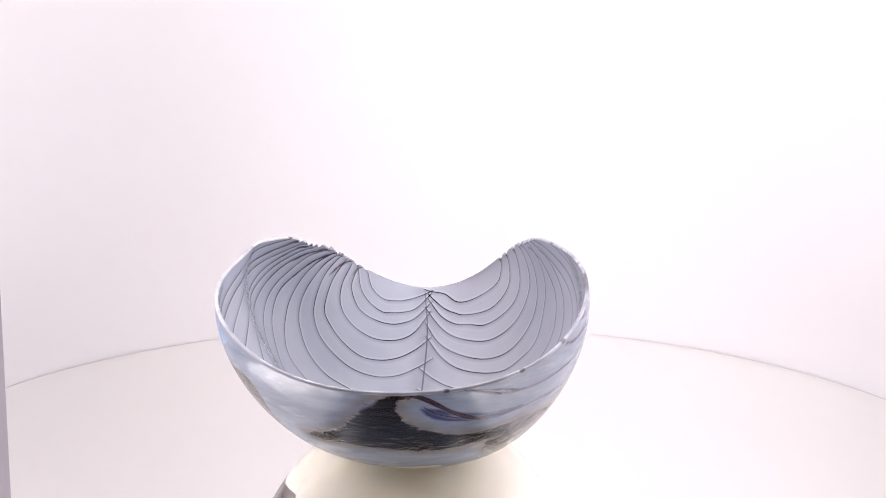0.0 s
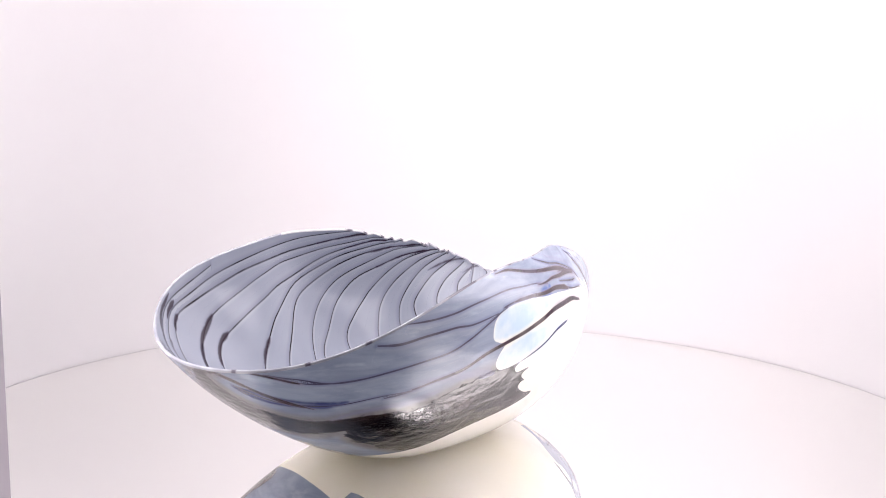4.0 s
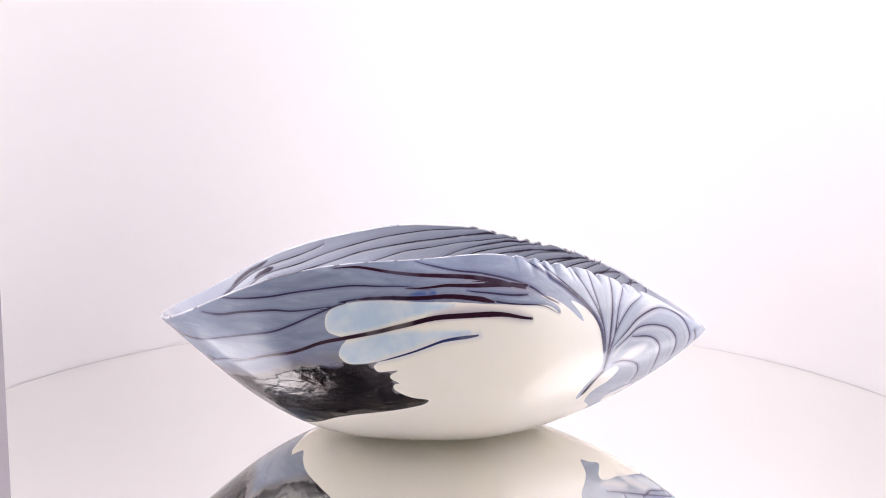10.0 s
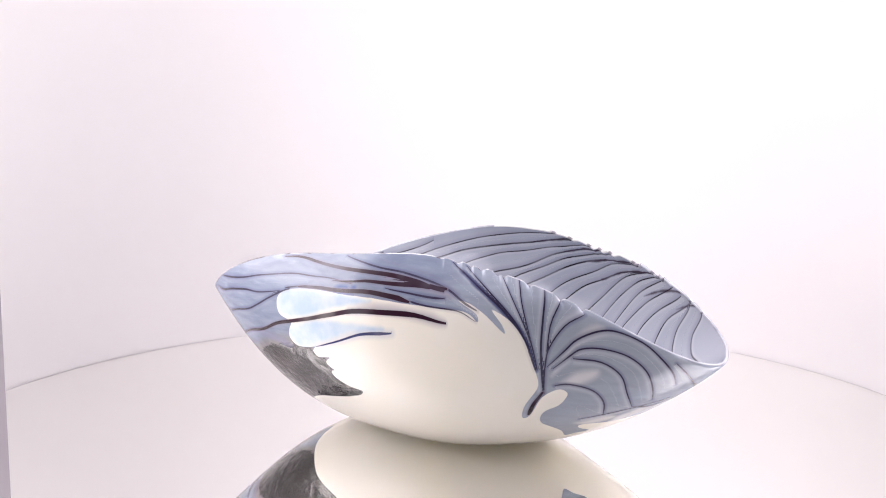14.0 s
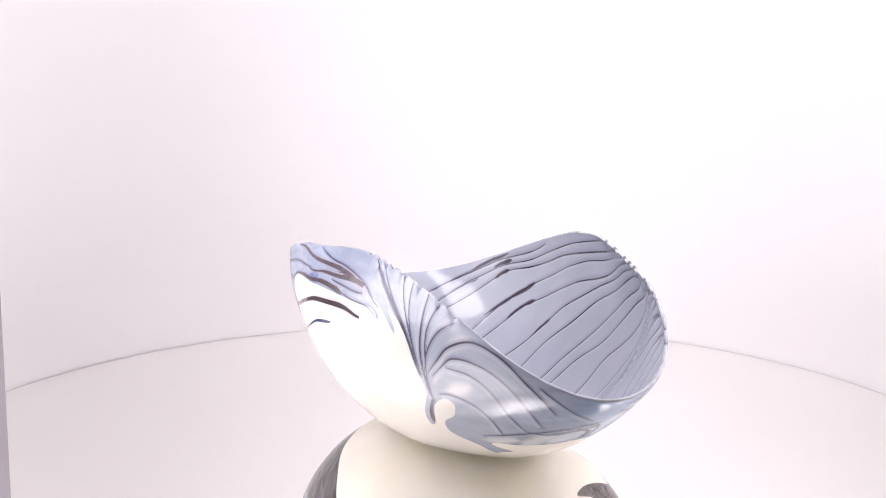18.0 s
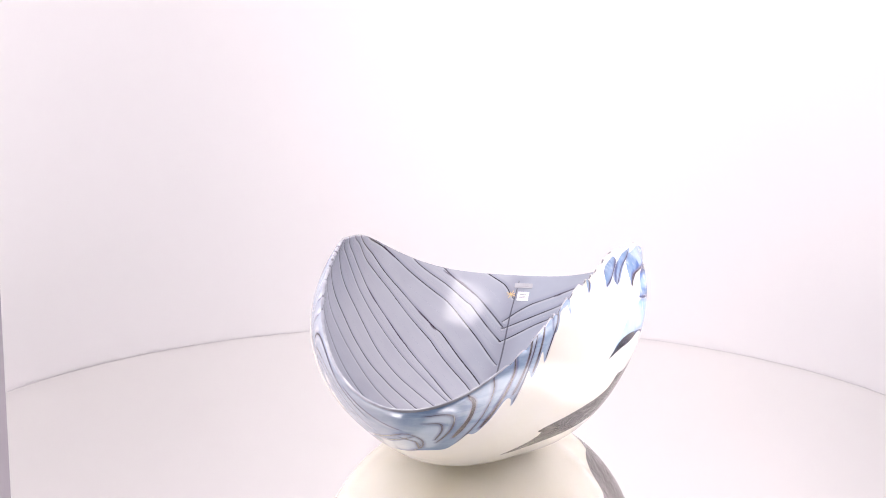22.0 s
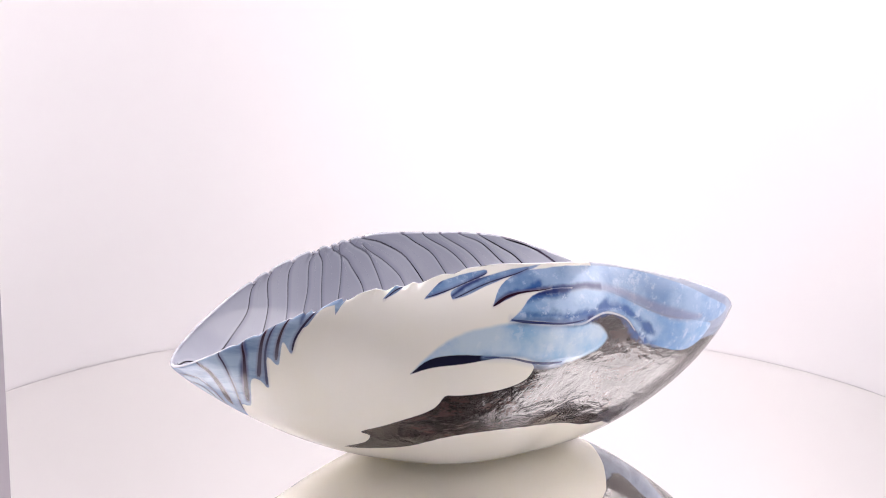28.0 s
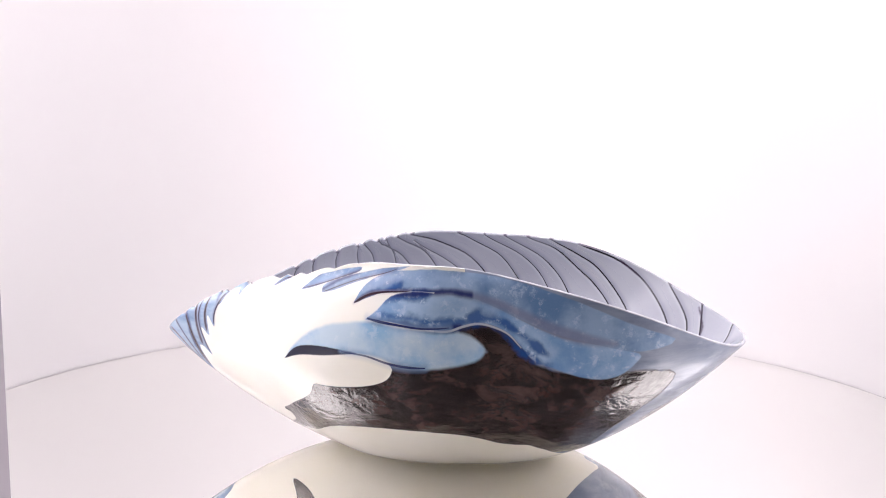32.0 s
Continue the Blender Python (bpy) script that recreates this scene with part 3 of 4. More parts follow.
    draw(0.1, 0.1, [(1, -7.5), (2.4, -9.5), (5.2, -12.3), (6.4, -12.9), (8.5, -13.6), (10.9, -13.9), (14.1, -13.2), (15.7, -12.1), (17.4, -10.5)])
    draw(0.08, 0.14, [(0.7, -11), (2.7, -13.5), (5.4, -15.8), (7.3, -16.4), (9.7, -16.5), (12.2, -16.1), (14.2, -15), (16, -13.1)])
    draw(0.1, 0.1, [(0.8, -13.6), (3.4, -16.3), (4.2, -16.8), (6.6, -17.8), (9.8, -17.9)])
    draw(0.12, 0.12, [(0.7, -15.1), (1.7, -16.2), (3.5, -17.8), (5.9, -18.8), (7.1, -19.3)])
    draw(0.08, 0.08, [(0.2, -18.4), (1, -19.5), (2.5, -20.3)])


def inner_accents(draw):
    """Places where the dark cane swells."""
    draw(0.16, 0.42, [(-7.4, -13.1), (-8.7, -13), (-10.3, -12.6), (-11.4, -11.9), (-12.4, -11.2)])
    draw(0.2, 0.36, [(-9, -11.1), (-9.8, -11), (-10.8, -10.5), (-11.5, -9.7)])
    draw(0.12, 0.24, [(-9.3, -6.9), (-10.2, -6.5), (-11.2, -5.8)])
    draw(0.1, 0.34, [(-7.4, -18), (-9.8, -17.6), (-12, -16.5)])
    draw(0.2, 0.4, [(-10.2, -16.6), (-11, -16.3), (-11.9, -15.7)])
    draw(0.2, 0.4, [(-9.9, -15.6), (-10.6, -15.5), (-11.3, -15.1)])
    draw(0.08, 0.12, [(-4, -17.9), (-5.6, -18.1), (-7.8, -18)])
    draw(0.08, 0.12, [(-4.5, -16.9), (-6.7, -17.1), (-8.4, -16.8)])
    draw(0.06, 0.22, [(-18.7, 2.5), (-18.6, 5.5), (-18.1, 8.8), (-17.4, 11.2)])
    draw(0.05, 0.24, [(-17.3, 7), (-16.4, 11), (-15.2, 13.3), (-14.2, 14.8)])
    draw(0.05, 0.16, [(-15.6, 10), (-14, 13.4), (-11.3, 16.5)])
    draw(0.05, 0.16, [(-13.7, 10.7), (-12.3, 14), (-9.6, 17.4)])
    draw(0.06, 0.2, [(-9.4, 15), (-8.5, 16.8), (-7.1, 18.8)])
    draw(0.06, 0.16, [(-6.8, 17.3), (-6.3, 18.5), (-5.8, 19.3)])
    draw(0.06, 0.14, [(8.6, -13.6), (7.2, -13.2), (6.2, -12.7)])
    draw(0.06, 0.14, [(13.4, -9.7), (10.8, -9.8), (8, -9)])
    draw(0.1, 0.16, [(7, -19), (5, -18.6), (3.4, -17.7)])
    draw(0.16, 0.1, [(13.8, -15.4), (12.1, -16.1)])


def curve(pts, sub):
    """A smooth line through pts."""
    p = np.array(pts, float)
    q = np.vstack([2 * p[0] - p[1], p, 2 * p[-1] - p[-2]])
    out = []
    for i in range(len(p) - 1):
        a, b, c, d = q[i:i + 4]
        t = np.linspace(0, 1, sub, endpoint=False)[:, None]
        out.append(0.5 * (2 * b + (c - a) * t + (2 * a - 5 * b + 4 * c - d) * t ** 2 + (3 * b - a - 3 * c + d) * t ** 3))
    return np.vstack(out + [p[-1:]])


def to_segments(X, A, B):
    """Distance from the points X to each segment, the place along it, and the side."""
    d = B - A
    k = np.clip(((X[:, None] - A) * d).sum(-1) / ((d * d).sum(-1) + 1e-9), 0, 1)
    f = X[:, None] - (A + k[..., None] * d)
    return np.sqrt((f * f).sum(-1)), k, np.sign(d[:, 0] * f[..., 1] - d[:, 1] * f[..., 0])


def region(X, pts, sub=3):
    """Signed distance to a closed shape, negative inside, capped at 2 cm."""
    loop = curve(list(pts) + [pts[0]], sub)
    A, B = loop[:-1], loop[1:]
    out = np.full(len(X), 2.0)
    lo, hi = loop.min(0) - 2, loop.max(0) + 2
    idx = np.nonzero(((X > lo) & (X < hi)).all(1))[0]
    for part_idx in np.array_split(idx, max(1, len(idx) // 8000)):
        P = X[part_idx]
        d = to_segments(P, A, B)[0].min(1)
        y = P[:, 1:2]
        cross = ((A[:, 1] > y) != (B[:, 1] > y)) & (P[:, :1] < (B[:, 0] - A[:, 0]) * (y - A[:, 1]) / (B[:, 1] - A[:, 1] + 1e-12) + A[:, 0])
        out[part_idx] = np.minimum(np.where(cross.sum(1) % 2 == 1, -d, d), 2)
    return out


class Strokes:
    """Tapering lines: distance less half width, signed distance to the nearest line, and its half width."""

    def __init__(self, X):
        self.X, n = X, len(X)
        self.gap, self.side, self.half = np.full(n, 2.0), np.full(n, 2.0), np.zeros(n)

    def draw(self, w0, w1, pts, reach=1.2):
        X, line = self.X, curve(pts, 4)
        A, B = line[:-1], line[1:]
        lo, hi = line.min(0) - reach, line.max(0) + reach
        idx = np.nonzero(((X > lo) & (X < hi)).all(1))[0]
        n = len(A)
        for p in np.array_split(idx, max(1, len(idx) // 8000)):
            d, k, sg = to_segments(X[p], A, B)
            j = d.argmin(1)
            r = np.arange(len(p))
            dist, along = d[r, j], (j + k[r, j]) / n
            half = 0.5 * (w0 + (w1 - w0) * along) * np.minimum(1, 0.35 + 5 * np.minimum(along, 1 - along))
            past = ((j == 0) & (k[r, j] <= 0)) | ((j == n - 1) & (k[r, j] >= 1))
            near = (dist < np.abs(self.side[p])) & ~past
            self.side[p[near]] = (dist * sg[r, j])[near]
            self.half[p[near]] = half[near]
            self.gap[p] = np.minimum(self.gap[p], dist - half)

    def store(self, me, name):
        add_field(me, name, self.gap)
        add_field(me, name + "_side", self.side)
        add_field(me, name + "_half", self.half)


def flat(P):
    """The bowl's face laid flat: bearing kept, arc length from the foot as radius, in cm."""
    a = np.linspace(0, 2 * np.pi, P.shape[1], endpoint=False)
    rf = np.hypot(P[0, :, 0] - CX * S, P[0, :, 1] - CY * S)
    arc = np.vstack([np.zeros(P.shape[1]), np.cumsum(np.linalg.norm(np.diff(P, axis=0), axis=-1), 0)]) + rf
    return np.stack([arc * np.cos(a), arc * np.sin(a)], -1).reshape(-1, 2) * 100


def rim_arc(*bearings):
    return [(30 * math.cos(radians(b)), 30 * math.sin(radians(b))) for b in bearings]


def outer_fields(me, X):
    edge = EDGE_TAIL_SIDE + EDGE_TONGUES + EDGE_FAN + EDGE_BOW
    zone = region(X, edge + rim_arc(128, 100, 70, 40, 10, -20, -50, -80, -110, -140, -164), 3)
    low = lambda *shapes: np.minimum.reduce([region(X, s) for s in shapes])
    add_field(me, "zone", zone)
    cover = np.minimum(zone, low(BLUE_RIM, BLUE_FEATHER_A, BLUE_FEATHER_B))
    add_field(me, "dark", low(DARK_PEAK, DARK_BAND, DARK_FIN))
    add_field(me, "tail", low(DARK_TAIL))
    add_field(me, "ink", low(DARK_CRESCENT))
    add_field(me, "blue", low(BLUE_RIM, BLUE_FEATHER_A, BLUE_FEATHER_B, BLUE_FEATHER_C))
    add_field(me, "swirl", low(BLUE_SWIRL))
    add_field(me, "lobe", low(BLUE_LOBE))
    add_field(me, "pale", low(PALE_BLOB, PALE_FINGER))
    add_field(me, "milk", low(PALE_FLUKE, PALE_CURL, PALE_WAVE_A, PALE_WAVE_B, PALE_WAVE_C, PALE_WAVE_D, PALE_WAVE_E))
    sets = {k: Strokes(X) for k in ("thin", "thick", "blue", "soft", "navy", "royal", "pale", "mist")}
    outer_strokes(lambda k, a, b, pts: sets[k].draw(a, b, pts))
    for k, v in sets.items():
        v.store(me, "line_" + k)
    return cover


def rib(lines, a, b, pts):
    """A rib from the seam out over the lip, its shaded side towards the foot."""
    p, q = Vector(pts[-1]), Vector(pts[-2])
    u, v = Vector(pts[0]), Vector(pts[1])
    out = [tuple(u + (u - v).normalized() * 0.6)] + list(pts) + [tuple(p + (p - q).normalized() * 0.7)]
    if sum(x for x, _ in pts) > 0:
        lines.draw(b, a, out[::-1])
    else:
        lines.draw(a, b, out)


def inner_fields(me, X):
    lines, seam, accents = Strokes(X), Strokes(X), Strokes(X)
    inner_strokes(lambda a, b, pts: rib(lines, a, b, pts))
    inner_accents(accents.draw)
    seam.draw(0.10, 0.10, [(0.6, 19.9), (0.9, 15), (0.6, 8), (0.4, 0), (0.3, -6), (0.1, -12), (0, -16), (-0.4, -20)])
    lines.store(me, "line")
    seam.store(me, "seam")
    accents.store(me, "accent")
    return lines.gap


# ---------------------------------------------------------------- glass materials
class Nodes:
    """Short hand for a node tree."""

    def __init__(self, name):
        self.mat = bpy.data.materials.new(name)
        self.mat.use_nodes = True
        self.t = self.mat.node_tree
        self.b = self.t.nodes["Principled BSDF"]
        self.co = self.t.nodes.new("ShaderNodeTexCoord").outputs["Object"]

    def put(self, value, socket):
        if isinstance(value, (int, float)):
            socket.default_value = value
        elif isinstance(value, tuple):
            socket.default_value = (*value, 1) if socket.type == "RGBA" else value
        else:
            self.t.links.new(value, socket)

    def field(self, name):
        n = self.t.nodes.new("ShaderNodeAttribute")
        n.attribute_name = name
        return n.outputs["Fac"]

    def noise(self, scale, detail=4, rough=0.55, stretch=None, distort=0.0):
        n = self.t.nodes.new("ShaderNodeTexNoise")
        n.inputs["Scale"].default_value, n.inputs["Detail"].default_value = scale, detail
        n.inputs["Roughness"].default_value, n.inputs["Distortion"].default_value = rough, distort
        co = self.co
        if stretch:
            m = self.t.nodes.new("ShaderNodeMapping")
            m.inputs["Scale"].default_value = stretch
            self.t.links.new(co, m.inputs["Vector"])
            co = m.outputs[0]
        self.t.links.new(co, n.inputs["Vector"])
        return n.outputs["Fac"]

    def math(self, op, a, b=0.0, c=0.0):
        n = self.t.nodes.new("ShaderNodeMath")
        n.operation = op
        for v, s in zip((a, b, c), n.inputs):
            self.put(v, s)
        return n.outputs[0]

    def span(self, v, lo, hi, to0=0.0, to1=1.0):
        n = self.t.nodes.new("ShaderNodeMapRange")
        n.interpolation_type = "SMOOTHSTEP"
        for x, s in zip((v, lo, hi, to0, to1), n.inputs):
            self.put(x, s)
        return n.outputs[0]

    def mix(self, f, a, b):
        n = self.t.nodes.new("ShaderNodeMix")
        n.data_type = "RGBA"
        self.put(f, n.inputs["Factor"])
        self.put(a, n.inputs["A"])
        self.put(b, n.inputs["B"])
        return n.outputs["Result"]

    def drawn(self, name):
        """Distance to a drawn line's edge, sharp between the mesh's points."""
        near = self.math("SUBTRACT", self.math("ABSOLUTE", self.field(name + "_side")), self.field(name + "_half"))
        return self.math("MAXIMUM", near, self.math("SUBTRACT", self.field(name), 0.07))

    def along(self):
        """Place along the bowl, from bow to stern."""
        n = self.t.nodes.new("ShaderNodeSeparateXYZ")
        self.t.links.new(self.co, n.inputs[0])
        return n.outputs["Y"]

    def across(self):
        """Place across the bowl, from one long side to the other."""
        n = self.t.nodes.new("ShaderNodeSeparateXYZ")
        self.t.links.new(self.co, n.inputs[0])
        return n.outputs["X"]

    def inside(self, name, soft, ragged=None, amount=0.0, shift=0.0):
        """1 inside the shape, 0 outside."""
        v = self.field(name)
        if ragged is not None:
            v = self.math("ADD", v, self.math("MULTIPLY", self.math("SUBTRACT", ragged, 0.5), amount))
        if shift:
            v = self.math("ADD", v, shift)
        return self.span(v, -soft, soft, 1.0, 0.0)


def streaked_glass():
    n = Nodes("streaked_opal_glass")
    soft, mid, fine = n.noise(14, 5), n.noise(60, 5), n.noise(220, 4)
    streak = n.noise(30, 6, 0.6, (1, 1, 4.5), 0.6)
    cream = n.mix(n.span(soft, 0.3, 0.7), (0.94, 0.905, 0.80), (0.95, 0.925, 0.86))
    pale = n.mix(n.span(mid, 0.35, 0.65), (0.52, 0.67, 0.80), (0.68, 0.78, 0.85))
    col = n.mix(n.math("MULTIPLY", n.inside("pale", 0.25, mid, 0.35, 0.0), 0.95), cream, pale)
    grey = n.mix(n.span(streak, 0.32, 0.68), (0.205, 0.240, 0.335), (0.285, 0.335, 0.440))
    grey = n.mix(n.span(n.noise(45, 4, 0.5, (1, 1, 3)), 0.58, 0.76, 0.0, 0.6), grey, (0.42, 0.49, 0.60))
    fan = n.math("MULTIPLY", n.span(n.along(), 0.03, 0.075), n.span(n.across(), -0.02, 0.03))
    bow = n.math("MULTIPLY", n.span(n.along(), 0.03, 0.075), n.span(n.across(), 0.01, -0.03))
    grey = n.mix(n.math("MULTIPLY", fan, 0.42), grey, (0.56, 0.60, 0.68))
    grey = n.mix(n.math("MULTIPLY", bow, 0.7), grey, n.mix(n.span(streak, 0.35, 0.65), (0.16, 0.27, 0.46), (0.36, 0.49, 0.66)))
    zone = n.inside("zone", 0.035)
    col = n.mix(zone, col, grey)
    rag = n.noise(75, 7, 0.74, (1, 1, 1.9), 0.8)
    tail = n.inside("tail", 0.12, rag, 0.5, -0.3)
    dark_mask = n.math("MULTIPLY", n.math("MAXIMUM", n.inside("dark", 0.10, rag, 1.5, 0.0), tail), zone)
    dark = n.mix(n.span(n.noise(34, 7, 0.72, (1, 1, 2.4), 0.3), 0.48, 0.72), (0.004, 0.003, 0.005), (0.050, 0.024, 0.020))
    dark = n.mix(n.span(n.noise(55, 5, 0.6), 0.62, 0.78), dark, (0.022, 0.022, 0.065))
    dark = n.mix(n.span(n.noise(130, 6, 0.7, (1, 1, 2.2), 0.9), 0.62, 0.72, 0.0, 0.45), dark, (0.18, 0.13, 0.10))
    dusk = n.math("MULTIPLY", n.span(n.field("dark"), 0.1, 1.1, 0.9, 0.0), zone)
    dark = n.mix(n.math("MULTIPLY", tail, n.span(n.noise(65, 7, 0.75, (1, 1, 1.5), 0.4), 0.36, 0.70, 0.10, 0.75)), dark, (0.120, 0.078, 0.070))
    col = n.mix(dusk, col, n.mix(n.span(mid, 0.35, 0.65), (0.17, 0.155, 0.165), (0.26, 0.245, 0.24)))
    col = n.mix(dark_mask, col, dark)
    speck = n.span(n.noise(150, 5, 0.7, None, 0.2), 0.53, 0.66)
    cloud = n.span(n.noise(34, 5, 0.6), 0.34, 0.66)
    blue = n.mix(cloud, (0.14, 0.25, 0.45), (0.33, 0.455, 0.645))
    blue = n.mix(n.math("MULTIPLY", speck, 0.45), blue, (0.58, 0.68, 0.82))
    swirl = n.mix(cloud, (0.17, 0.33, 0.60), (0.41, 0.56, 0.75))
    swirl = n.mix(n.math("MULTIPLY", speck, 0.5), swirl, (0.66, 0.75, 0.87))
    lobe = n.mix(n.span(n.noise(40, 5), 0.38, 0.66), (0.29, 0.50, 0.74), (0.56, 0.69, 0.81))
    lobe = n.mix(n.math("MULTIPLY", speck, 0.35), lobe, (0.74, 0.80, 0.88))
    col = n.mix(n.inside("lobe", 0.14, mid, 0.2), col, lobe)
    col = n.mix(n.inside("swirl", 0.06, mid, 0.10), col, swirl)
    col = n.mix(n.inside("blue", 0.05, mid, 0.10), col, blue)
    col = n.mix(n.inside("ink", 0.04), col, (0.012, 0.012, 0.035))
    col = n.mix(n.math("MULTIPLY", n.inside("milk", 0.28, mid, 0.2), 0.85), col, n.mix(bow, (0.76, 0.76, 0.77), (0.52, 0.63, 0.76)))
    cover = n.math("MAXIMUM", zone, n.math("MAXIMUM", n.math("MAXIMUM", n.inside("blue", 0.05, mid, 0.10), n.inside("swirl", 0.06, mid, 0.10)), n.inside("lobe", 0.14, mid, 0.2)))
    # bands between the lines go from milky to blue-grey
    side = n.field("line_thin_side")
    after = n.math("MULTIPLY", n.math("GREATER_THAN", side, 0.0), zone)
    fan = n.span(fan, 0, 1, 0.22, 1.0)
    col = n.mix(n.math("MULTIPLY", n.math("MULTIPLY", n.span(side, 0.0, 0.5, 0.72, 0.0), after), fan), col, (0.66, 0.69, 0.75))
    col = n.mix(n.span(n.field("line_mist"), -0.2, 0.4, 0.6, 0.0), col, (0.34, 0.31, 0.37))
    col = n.mix(n.math("MULTIPLY", n.span(n.field("line_soft"), -0.22, 0.20, 0.65, 0.0), cover), col, (0.22, 0.22, 0.33))
    grain = n.span(mid, 0.3, 0.7, -0.22, 0.22)
    deep = n.math("SUBTRACT", n.span(n.math("ADD", n.field("line_royal"), grain), -0.08, 0.34, 0.85, 0.0), n.math("MULTIPLY", speck, 0.5))
    col = n.mix(n.math("MULTIPLY", n.math("MAXIMUM", deep, 0.0), cover), col, (0.020, 0.085, 0.31))
    col = n.mix(n.math("MULTIPLY", n.span(n.math("ADD", n.field("line_navy"), n.span(mid, 0.3, 0.7, -0.08, 0.08)), -0.06, 0.24, 0.92, 0.0), cover), col, (0.018, 0.028, 0.13))
    # the swirl edge's highlight is painted in here
    col = n.mix(n.span(n.drawn("line_pale"), -0.02, 0.06, 0.85, 0.0), col, (0.66, 0.70, 0.76))
    # soft halo, then the drawn lines
    for name, core, halo, reach, amount in (("line_thin", (0.035, 0.028, 0.06), (0.12, 0.13, 0.25), 0.22, 0.55),
                                            ("line_thick", (0.030, 0.010, 0.022), (0.22, 0.20, 0.28), 0.16, 0.55),
                                            ("line_blue", (0.03, 0.04, 0.13), (0.22, 0.33, 0.55), 0.40, 0.6)):
        v = n.drawn(name)
        col = n.mix(n.math("MULTIPLY", n.span(n.field(name), 0.0, reach, amount, 0.0), n.span(cover, 0, 1, 0.4, 1.0)), col, halo)
        broken = n.span(n.noise(24, 3), 0.30, 0.52, 0.72, 1.0)
        col = n.mix(n.math("MULTIPLY", n.span(v, -0.02, 0.03, 1.0, 0.0), broken), col, core)
    n.put(col, n.b.inputs["Base Color"])
    silver = n.math("MULTIPLY", dark_mask, n.math("MAXIMUM", tail, n.span(n.across(), 0.035, 0.065)))
    n.put(n.math("ADD", n.span(silver, 0, 1, 1.5, 1.82), n.span(zone, 0, 1, 0.0, 0.12)), n.b.inputs["IOR"])
    n.b.subsurface_method = "BURLEY"
    n.put(n.span(zone, 0, 1, 0.85, 0.0), n.b.inputs["Subsurface Weight"])
    n.b.inputs["Subsurface Radius"].default_value = (1.0, 0.95, 0.8)
    n.b.inputs["Subsurface Scale"].default_value = 0.10
    n.put(n.math("ADD", n.math("ADD", n.span(mid, 0.3, 0.7, 0.12, 0.19), n.span(zone, 0, 1, 0.0, 0.06)), n.span(dark_mask, 0, 1, 0.0, -0.08)), n.b.inputs["Roughness"])
    bump = n.t.nodes.new("ShaderNodeBump")
    bump.inputs["Distance"].default_value = 0.0012
    n.put(n.math("ADD", n.span(zone, 0, 1, 0.03, 0.32), n.span(dark_mask, 0, 1, 0.0, 0.36)), bump.inputs["Strength"])
    swell = n.math("MULTIPLY", n.noise(60, 3, 0.5, (1, 1, 2.0), 0.6), n.span(dark_mask, 0, 1, 0.7, 1.2))
    cells = n.math("MULTIPLY", n.noise(190, 3, 0.55, None, 0.5), n.span(dark_mask, 0, 1, 0.32, 0.55))
    n.put(n.math("ADD", swell, cells), bump.inputs["Height"])
    n.put(bump.outputs[0], n.b.inputs["Normal"])
    return n.mat


def striped_glass():
    n = Nodes("striped_grey_glass")
    soft, mid = n.noise(12, 4), n.noise(70, 4)
    half = n.span(n.across(), -0.07, 0.05)
    base = n.mix(n.span(soft, 0.3, 0.7), n.mix(half, (0.310, 0.335, 0.398), (0.312, 0.322, 0.372)), n.mix(half, (0.370, 0.393, 0.456), (0.380, 0.388, 0.436)))
    # shade along the seam, painted as a darker tone that fades out
    base = n.mix(n.span(n.field("seam"), 0.0, 1.5, 0.40, 0.0), base, (0.20, 0.205, 0.25))
    # shading of the ribs put into the colour: one flank darker, the other lighter
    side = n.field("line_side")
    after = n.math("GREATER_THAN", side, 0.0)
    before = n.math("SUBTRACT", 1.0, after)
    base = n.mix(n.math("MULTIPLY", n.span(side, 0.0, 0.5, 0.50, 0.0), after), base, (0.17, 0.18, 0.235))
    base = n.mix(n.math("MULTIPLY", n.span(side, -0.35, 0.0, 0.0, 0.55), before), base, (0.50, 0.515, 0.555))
    v = n.drawn("line")
    base = n.mix(n.span(v, 0.0, 0.07, 0.4, 0.0), base, (0.12, 0.12, 0.15))
    ink = n.span(n.noise(20, 3), 0.36, 0.60, 0.45, 1.0)
    base = n.mix(n.math("MULTIPLY", n.span(v, -0.015, 0.02, 1.0, 0.0), ink), base, (0.008, 0.005, 0.009))
    base = n.mix(n.span(n.drawn("seam"), -0.02, 0.05, 0.8, 0.0), base, (0.07, 0.07, 0.09))
    smoke = n.span(n.math("ADD", n.field("accent"), n.span(mid, 0.3, 0.7, -0.05, 0.05)), -0.04, 0.14, 0.45, 0.0)
    base = n.mix(smoke, base, (0.09, 0.075, 0.13))
    base = n.mix(n.span(n.math("ADD", n.field("accent"), n.span(mid, 0.3, 0.7, -0.05, 0.05)), -0.08, 0.08, 0.8, 0.0), base, (0.020, 0.007, 0.014))
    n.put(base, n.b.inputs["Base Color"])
    n.put(1.43, n.b.inputs["IOR"])
    n.put(0.36, n.b.inputs["Specular IOR Level"])
    n.put(n.span(mid, 0.3, 0.7, 0.05, 0.10), n.b.inputs["Roughness"])
    bump = n.t.nodes.new("ShaderNodeBump")
    bump.inputs["Distance"].default_value = 0.001
    bump.inputs["Strength"].default_value = 0.10
    n.put(n.math("ADD", n.math("MULTIPLY", n.noise(30, 4), 0.6), n.span(side, -0.3, 0.10, 0.0, 1.0)), bump.inputs["Height"])
    n.put(bump.outputs[0], n.b.inputs["Normal"])
    return n.mat


